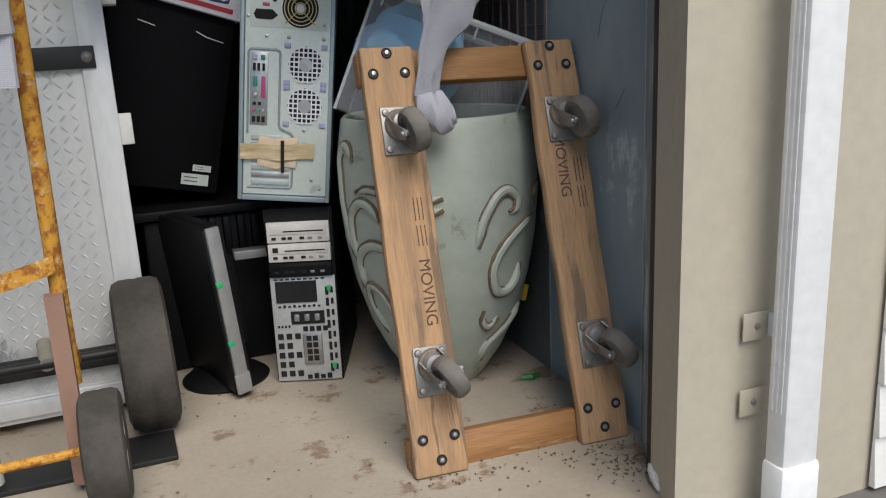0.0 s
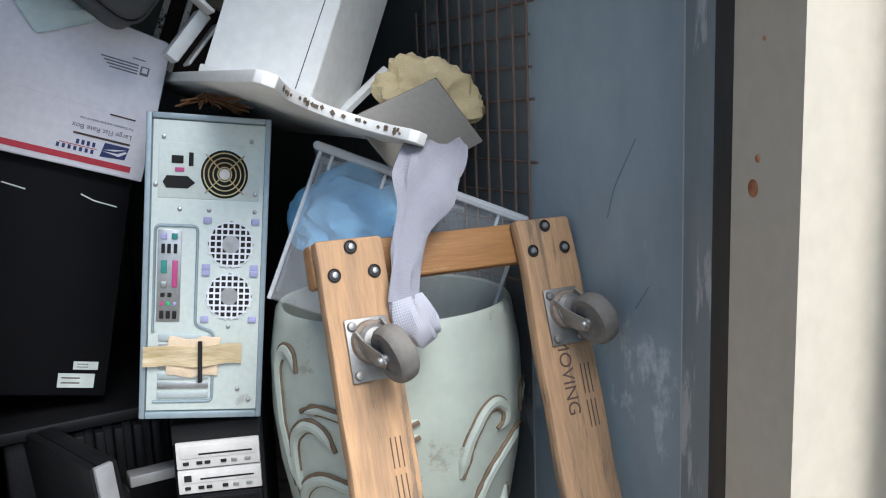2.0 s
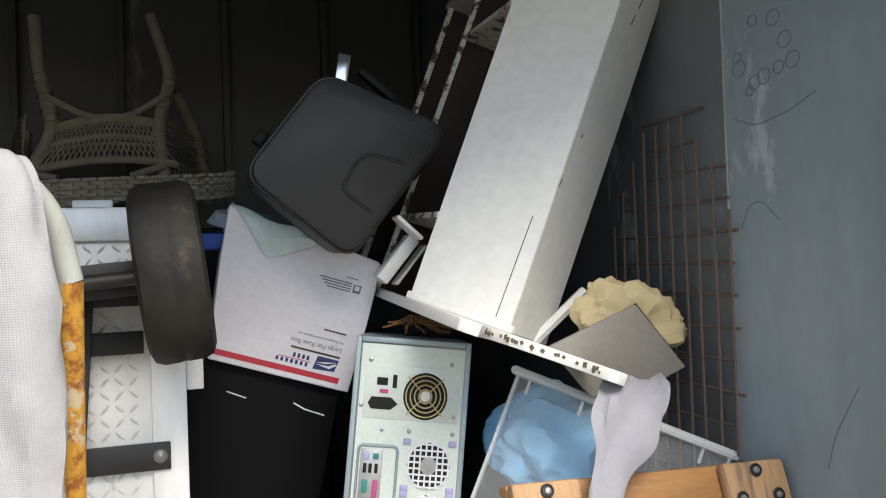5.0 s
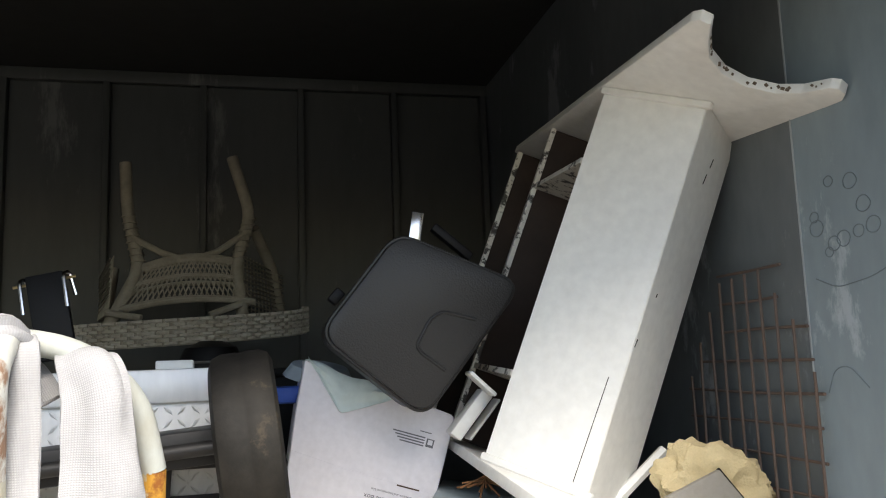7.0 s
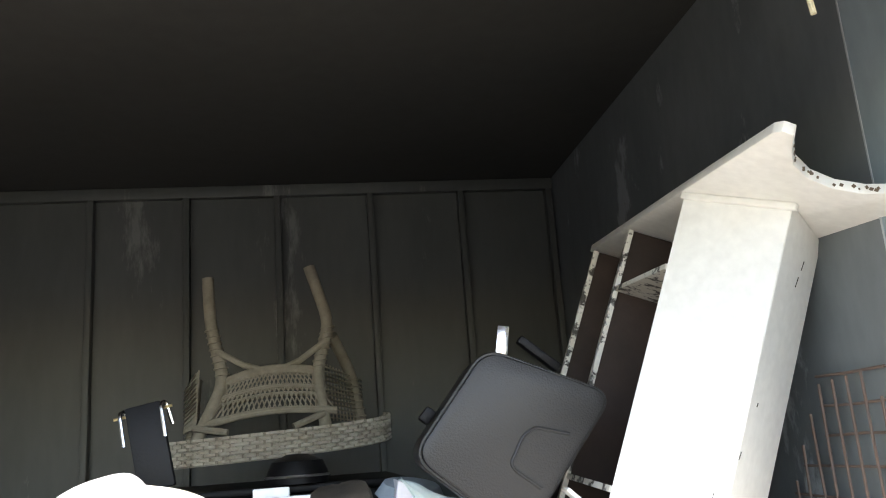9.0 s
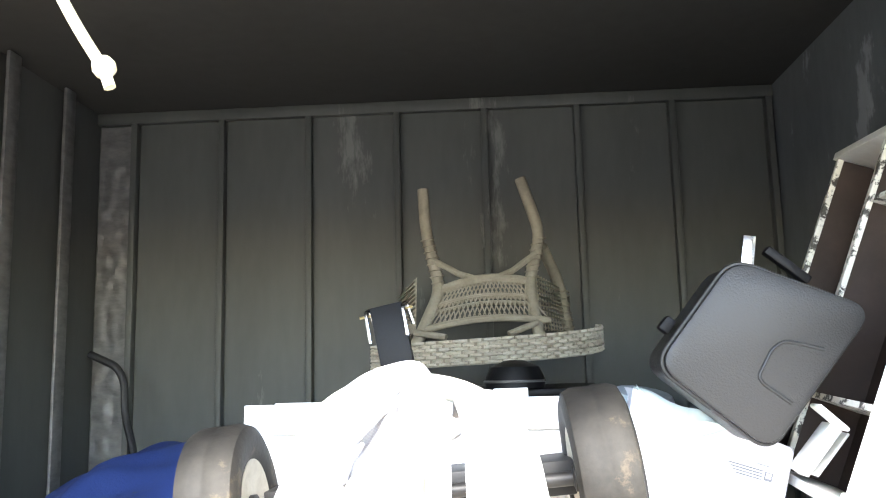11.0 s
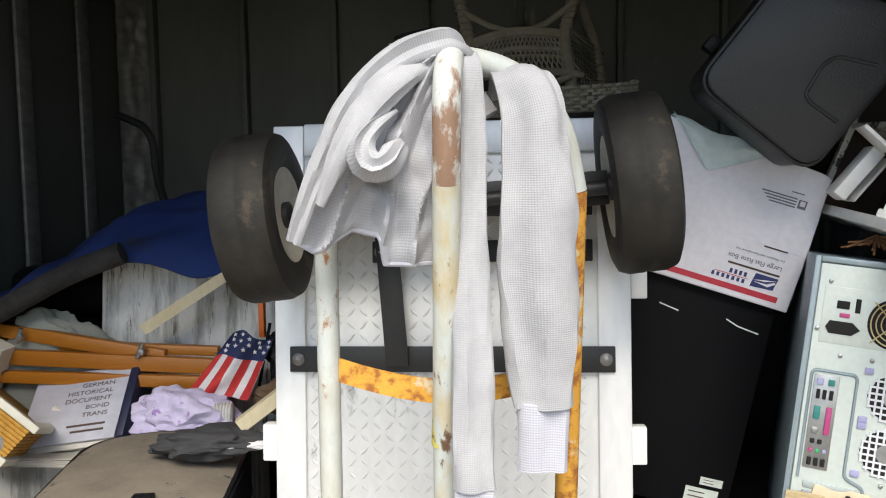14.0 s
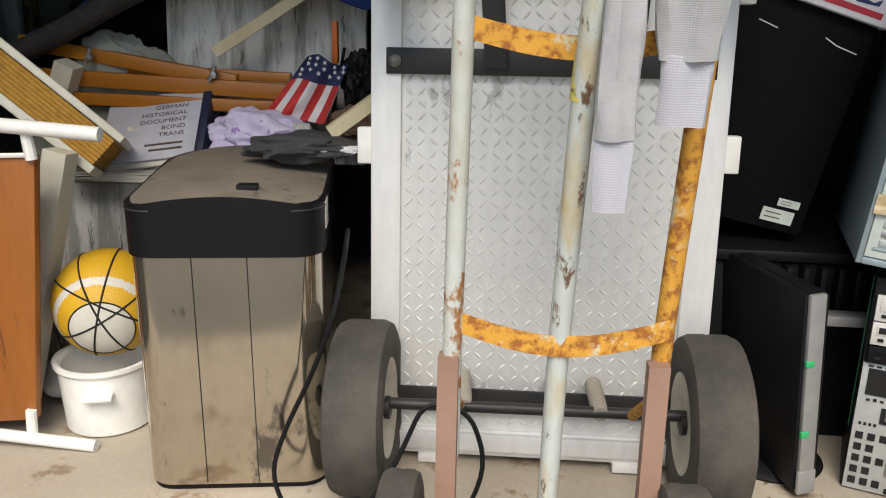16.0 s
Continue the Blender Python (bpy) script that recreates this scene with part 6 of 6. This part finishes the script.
cable = tagged(part("power_cable", tube(rounded([(-0.115, 0.46, 0.50), (-0.10, 0.36, 0.48), (-0.105, 0.30, 0.40), (-0.14, 0.29, 0.30), (-0.20, 0.28, 0.17), (-0.225, 0.27, 0.09), (-0.19, 0.26, 0.006), (-0.08, 0.22, 0.006), (0.0, 0.26, 0.12), (0.05, 0.31, 0.235), (0.13, 0.31, 0.22), (0.165, 0.29, 0.13), (0.13, 0.27, 0.03), (0.06, 0.2, 0.006)], 0.05), 0.0045, 8), M_BLACK), "thin black power cable looped to the floor", "cable")

# ---- ball, pot, shoe ----
M_YEL, M_BALLW = mat("yellow_rubber", (0.62, 0.36, 0.02), 0.5, 0, (0.55, 0.31, 0.015), 8, 0.5, 0.2, 300, 0.3), mat("white_rubber", (0.62, 0.60, 0.54), 0.5, 0, (0.5, 0.48, 0.42), 8, 0.5, 0.2, 300, 0.3)
ball = thing("basketball", "yellow and white rubber basketball resting on the pot", "ball", pose(-0.675, 0.60, 0.276, -8, 18, 0))
b = bmesh.new()
bmesh.ops.create_uvsphere(b, u_segments=150, v_segments=96, radius=0.116)
eye_d = Vector((0.35, -0.9, -0.28)).normalized()
for f in b.faces:
    a = math.degrees(f.calc_center_median().angle(eye_d))
    f.material_index = 1 if a < 34 or 52 < a < 61 else 0
part("skin", b, [M_YEL, M_BALLW], ball)
for n in (Vector((1, 0.25, 0.1)), Vector((0.1, 0.25, 1)), Vector((0.75, 0.2, 0.75)), Vector((0.75, 0.3, -0.7))):
    u = n.orthogonal().normalized()
    w = n.normalized().cross(u)
    part("seam", tube([(u * math.cos(a) + w * math.sin(a)) * 0.1162 for a in np.linspace(0, 2 * math.pi, 61)], 0.0022, 6), M_DARKHOLE, ball)
side_d = eye_d.orthogonal().normalized()
top_d = eye_d.cross(side_d)
part("seam", tube([(eye_d * math.cos(radians(34)) + (side_d * math.cos(a) + top_d * math.sin(a)) * math.sin(radians(34))) * 0.1162 for a in np.linspace(0, 2 * math.pi, 49)], 0.0018, 6), M_DARKHOLE, ball)
pot = thing("enamel_pot", "white enamel pot with side handles on the floor", "pot", pose(-0.69, 0.585, 0))
part("bowl", lathe([(0.085, 0.0), (0.093, 0.006), (0.10, 0.14), (0.108, 0.150), (0.108, 0.158), (0.098, 0.158), (0.09, 0.15), (0.08, 0.02)], 48), M_WHITE, pot)
part("handle", box((-0.03, -0.125, 0.10), (0.035, -0.094, 0.113), 0.006, m=pose(0, 0, 0, 0, 0, 15)), M_WHITE, pot)
lump("white_shoe", "dirty white canvas shoe on the floor", "shoe", (-0.86, 0.70, 0.045), (0.05, 0.09, 0.044), M_IVORY, 5, 0.12, 7.0, 20, 0.95)

# ---- stool and tray table ----
M_CREAMP = mat("cream_painted_wood", (0.70, 0.68, 0.58), 0.5, 0, (0.62, 0.60, 0.49), 5, 0.5, 0.2, 50, 0.1)
M_ROPE = mat("woven_rush", (0.50, 0.27, 0.045), 0.85, 0, (0.38, 0.19, 0.03), 60, 0.5, 0.15, 200, 0.4)
stool = thing("stool", "white wooden stool with a woven rush seat, tipped over", "stool", frame_of((-1.005, 0.63, 0.795), (0.254, 0.03, -0.222), (0.50, 0.42, 0.70)))
for z0, z1, o in ((0.088, 0.106, 0.012), (-0.004, 0.016, 0.006)):
    part("seat_rail", box((-0.12 - o, -o, z0), (0.375 + o, 0.012, z1), 0.004), M_CREAMP, stool)
    part("seat_rail", box((-0.12 - o, 0.013, z0), (-0.108, 0.36, z1), 0.004), M_CREAMP, stool)
    part("seat_rail", box((0.363, 0.013, z0), (0.375 + o, 0.36, z1), 0.004), M_CREAMP, stool)
    part("seat_rail", box((-0.12 - o, 0.361, z0), (0.375 + o, 0.372 + o, z1), 0.004), M_CREAMP, stool)
for k in range(8):
    z = 0.021 + 0.0088 * k
    part("rush_cord", tube([(-0.115, 0.35, z), (-0.115, 0.006, z), (0.37, 0.006, z), (0.37, 0.35, z)], 0.0048, 6), M_ROPE, stool)
part("seat_weave", box((-0.107, 0.013, 0.03), (0.362, 0.36, 0.086), 0.004), M_ROPE, stool)
inv = stool.matrix_basis.inverted()
for a, c in (((-0.755, 0.62, 0.60), (-0.885, 0.56, 0.02)), ((-0.93, 0.66, 0.75), (-1.11, 0.62, 0.40)), ((-0.72, 0.93, 0.60), (-0.86, 0.96, 0.2)), ((-0.90, 0.95, 0.75), (-1.06, 0.98, 0.4))):
    b = tube([a, c], 0.036, 4)
    bmesh.ops.transform(b, matrix=inv, verts=b.verts)
    part("leg", b, M_CREAMP, stool)
M_BROWNB = mat("red_brown_varnish", (0.34, 0.115, 0.02), 0.45, 0, (0.26, 0.08, 0.012), 4, 0.5, 0.2, 40, 0.1, (5, 5, 0.6), (0.12, 0.04, 0.01), 8, 0.6)
tray = thing("tray_table", "brown wooden tray table on white turned legs, on its side", "table", pose(0, 0, 0))
part("top", prism([(-1.12, 0.60), (-0.712, 0.622), (-0.785, 0.06), (-1.12, 0.02)], 0.455, 0.477, 0.003), M_BROWNB, tray)
part("edge_strip", tube([(-1.12, 0.452, 0.603), (-0.712, 0.452, 0.624)], 0.005, 6), M_WHITE, tray)
part("leg", tube(rounded([(-1.12, 0.43, 0.70), (-0.70, 0.44, 0.677), (-0.572, 0.445, 0.668)], 0.05), 0.014, 12), M_WHITE, tray, "white turned leg")
part("leg", tube(rounded([(-1.12, 0.44, 0.045), (-0.80, 0.445, 0.022), (-0.655, 0.447, 0.012)], 0.05), 0.013, 12), M_WHITE, tray, "white turned leg")
part("post", tube([(-0.722, 0.45, 0.69), (-0.716, 0.452, 0.615)], 0.011, 10), M_WHITE, tray)
part("post", tube([(-0.79, 0.45, 0.085), (-0.795, 0.45, 0.012)], 0.011, 10), M_WHITE, tray)
gild = thing("gilt_frame", "dark gilt picture frame edge in the corner", "frame", frame_of((-1.145, 1.22, 0.78), (0.1, 1, 0), (0.0, 0.1, 1)))
part("bar", box((0, 0, 0), (0.04, 0.03, 0.32), 0.006), mat("tarnished_gilt", (0.12, 0.085, 0.03), 0.5, 0.6, (0.03, 0.025, 0.02), 40, 0.5, 0.05, 60, 0.5), gild)

# ---- side wall marks, ropes ----
part("wall_seam", box((RIGHT - 0.002, 0.256, 0), (RIGHT - 0.0003, 0.2595, TOP - 0.01)), mat("seam_edge", (0.42, 0.45, 0.46), 0.5), RIGHTWALL)
M_POST = mat("scuffed_steel_post", (0.20, 0.245, 0.27), 0.45, 0, (0.26, 0.30, 0.32), 6, 0.5, 0.15, 40, 0.1, (1, 1, 0.4), (0.5, 0.53, 0.55), 9, 0.55)
part("front_post", prism([(RIGHT, -0.119), (1.436, -0.227), (1.55, -0.227), (1.55, -0.119)], 0, TOP - 0.004, 0.001, m=Matrix(((1, 0, 0, 0), (0, 0, 1, 0), (0, 1, 0, 0), (0, 0, 0, 1)))), M_POST, RIGHTWALL, "scuffed bright steel door post", smooth=False)
part("wall_seam", box((RIGHT - 0.002, -0.1215, 0), (RIGHT - 0.0003, -0.119, TOP - 0.01)), bpy.data.materials["seam_edge"], RIGHTWALL)
M_MARK = mat("dark_wall_mark", (0.165, 0.205, 0.226), 0.6)
for px, py, r in ((1480, 330, 9), (1518, 340, 13), (1537, 383, 13), (1450, 405, 14), (1447, 385, 9), (1480, 437, 12), (1498, 432, 13), (1525, 425, 10), (1550, 420, 13), (1470, 450, 8)):
    y, z, rr = 0.216 - (px - 1450) * 0.0013, 1.41 - (py - 440) * 0.00097, r * 0.001
    part("ring_mark", tube([(RIGHT - 0.0004, y + rr * 1.2 * math.cos(a) + 0.002 * noise.noise((a, py, 0)), z + rr * math.sin(a)) for a in np.linspace(0, 2 * math.pi, 17)], 0.0009, 5, flat=1.0), M_MARK, RIGHTWALL)
for pts in ([(0.13, 1.18), (0.17, 1.215), (0.205, 1.21), (0.225, 1.17)], [(-0.02, 0.93), (0.03, 0.85), (0.045, 0.80)], [(0.23, 1.36), (0.18, 1.34), (0.10, 1.35), (0.04, 1.37)], [(0.12, 0.62), (0.10, 0.58), (0.115, 0.55)], [(-0.05, 0.70), (-0.02, 0.66)]):
    part("scratch", tube(rounded([(RIGHT - 0.0002, y, z) for y, z in pts], 0.02), 0.0011, 5), M_MARK, RIGHTWALL)
for x, y, z, r in ((1.388, -0.330, 0.880, 0.011), (1.385, -0.338, 0.915, 0.005), (1.383, -0.345, 1.05, 0.003)):
    part("rust_spot", lathe([(0.001, 0.0016), (r * 0.7, 0.0014), (r, 0)], 14, m=frame_of((x - 0.0006, y + 0.0004, z), (0.045, 0.13, 0), (-0.13, 0.045, 0.0))), M_RUSTSPOT, jamb)
M_STRING = mat("cream_rope", (0.60, 0.55, 0.38), 0.9, 0, (0.45, 0.40, 0.27), 60, 0.5, 0.2, 150, 0.5)
rope = thing("pull_rope", "knotted cream pull rope hanging from the ceiling", "rope", pose(0, 0, 0))
part("cord", tube(rounded([(-0.33, -0.1, TOP), (-0.16, -0.1, 1.86), (-0.08, -0.1, 1.71), (-0.043, -0.1, 1.652), (-0.035, -0.1, 1.63)], 0.05), 0.007, 8), M_STRING, rope)
part("knot", lathe([(0.004, -0.014), (0.012, -0.008), (0.014, 0.0), (0.011, 0.009), (0.004, 0.014)], 14, m=pose(-0.043, -0.1, 1.655, 0, -28)), M_STRING, rope)
for x, z in ((1.183, 1.832), (1.346, 1.843)):
    part("loose_end", tube(rounded([(x - 0.04, -0.1, TOP), (x - 0.02, -0.1, z + 0.2), (x, -0.1, z)], 0.05), 0.004, 8), M_STRING, rope)

# ---- litter on the floor ----
M_LITTER = mat("dry_leaf_litter", (0.13, 0.085, 0.045), 0.95, 0, (0.20, 0.14, 0.08), 60)
b = bmesh.new()
for k in range(330):
    if k < 170:
        x, y = 1.40 + 0.07 * random.gauss(0, 0.7), -0.20 + 0.06 * random.gauss(0, 1)
    elif k < 250:
        x, y = 1.15 + 0.25 * random.gauss(0, 0.6), -0.13 + 0.05 * random.gauss(0, 0.8)
    else:
        x, y = random.uniform(0.5, 1.45), random.uniform(-0.4, 0.5)
    x = min(x, 1.48)
    s = random.uniform(0.001, 0.005)
    v = [b.verts.new((x + s * random.uniform(0.6, 1.6) * math.cos(a), y + s * math.sin(a), 0.0008 + s * random.uniform(0.0, 0.7))) for a in (0.3, 2.1, 4.4)]
    v.append(b.verts.new((x, y, 0.001 + s * 0.9)))
    for tri in ((0, 1, 2), (0, 1, 3), (1, 2, 3), (2, 0, 3)):
        b.faces.new([v[i] for i in tri])
tagged(part("leaf_litter", b, M_LITTER, smooth=False), "scattered dry leaf crumbs on the concrete", "litter", kind="stuff")
lump("paper_scrap", "torn white plastic scrap on the floor", "scrap", (1.405, -0.30, 0.02), (0.014, 0.045, 0.018), M_WHITE, 9, 0.3, 8.0, -25, 0.9)
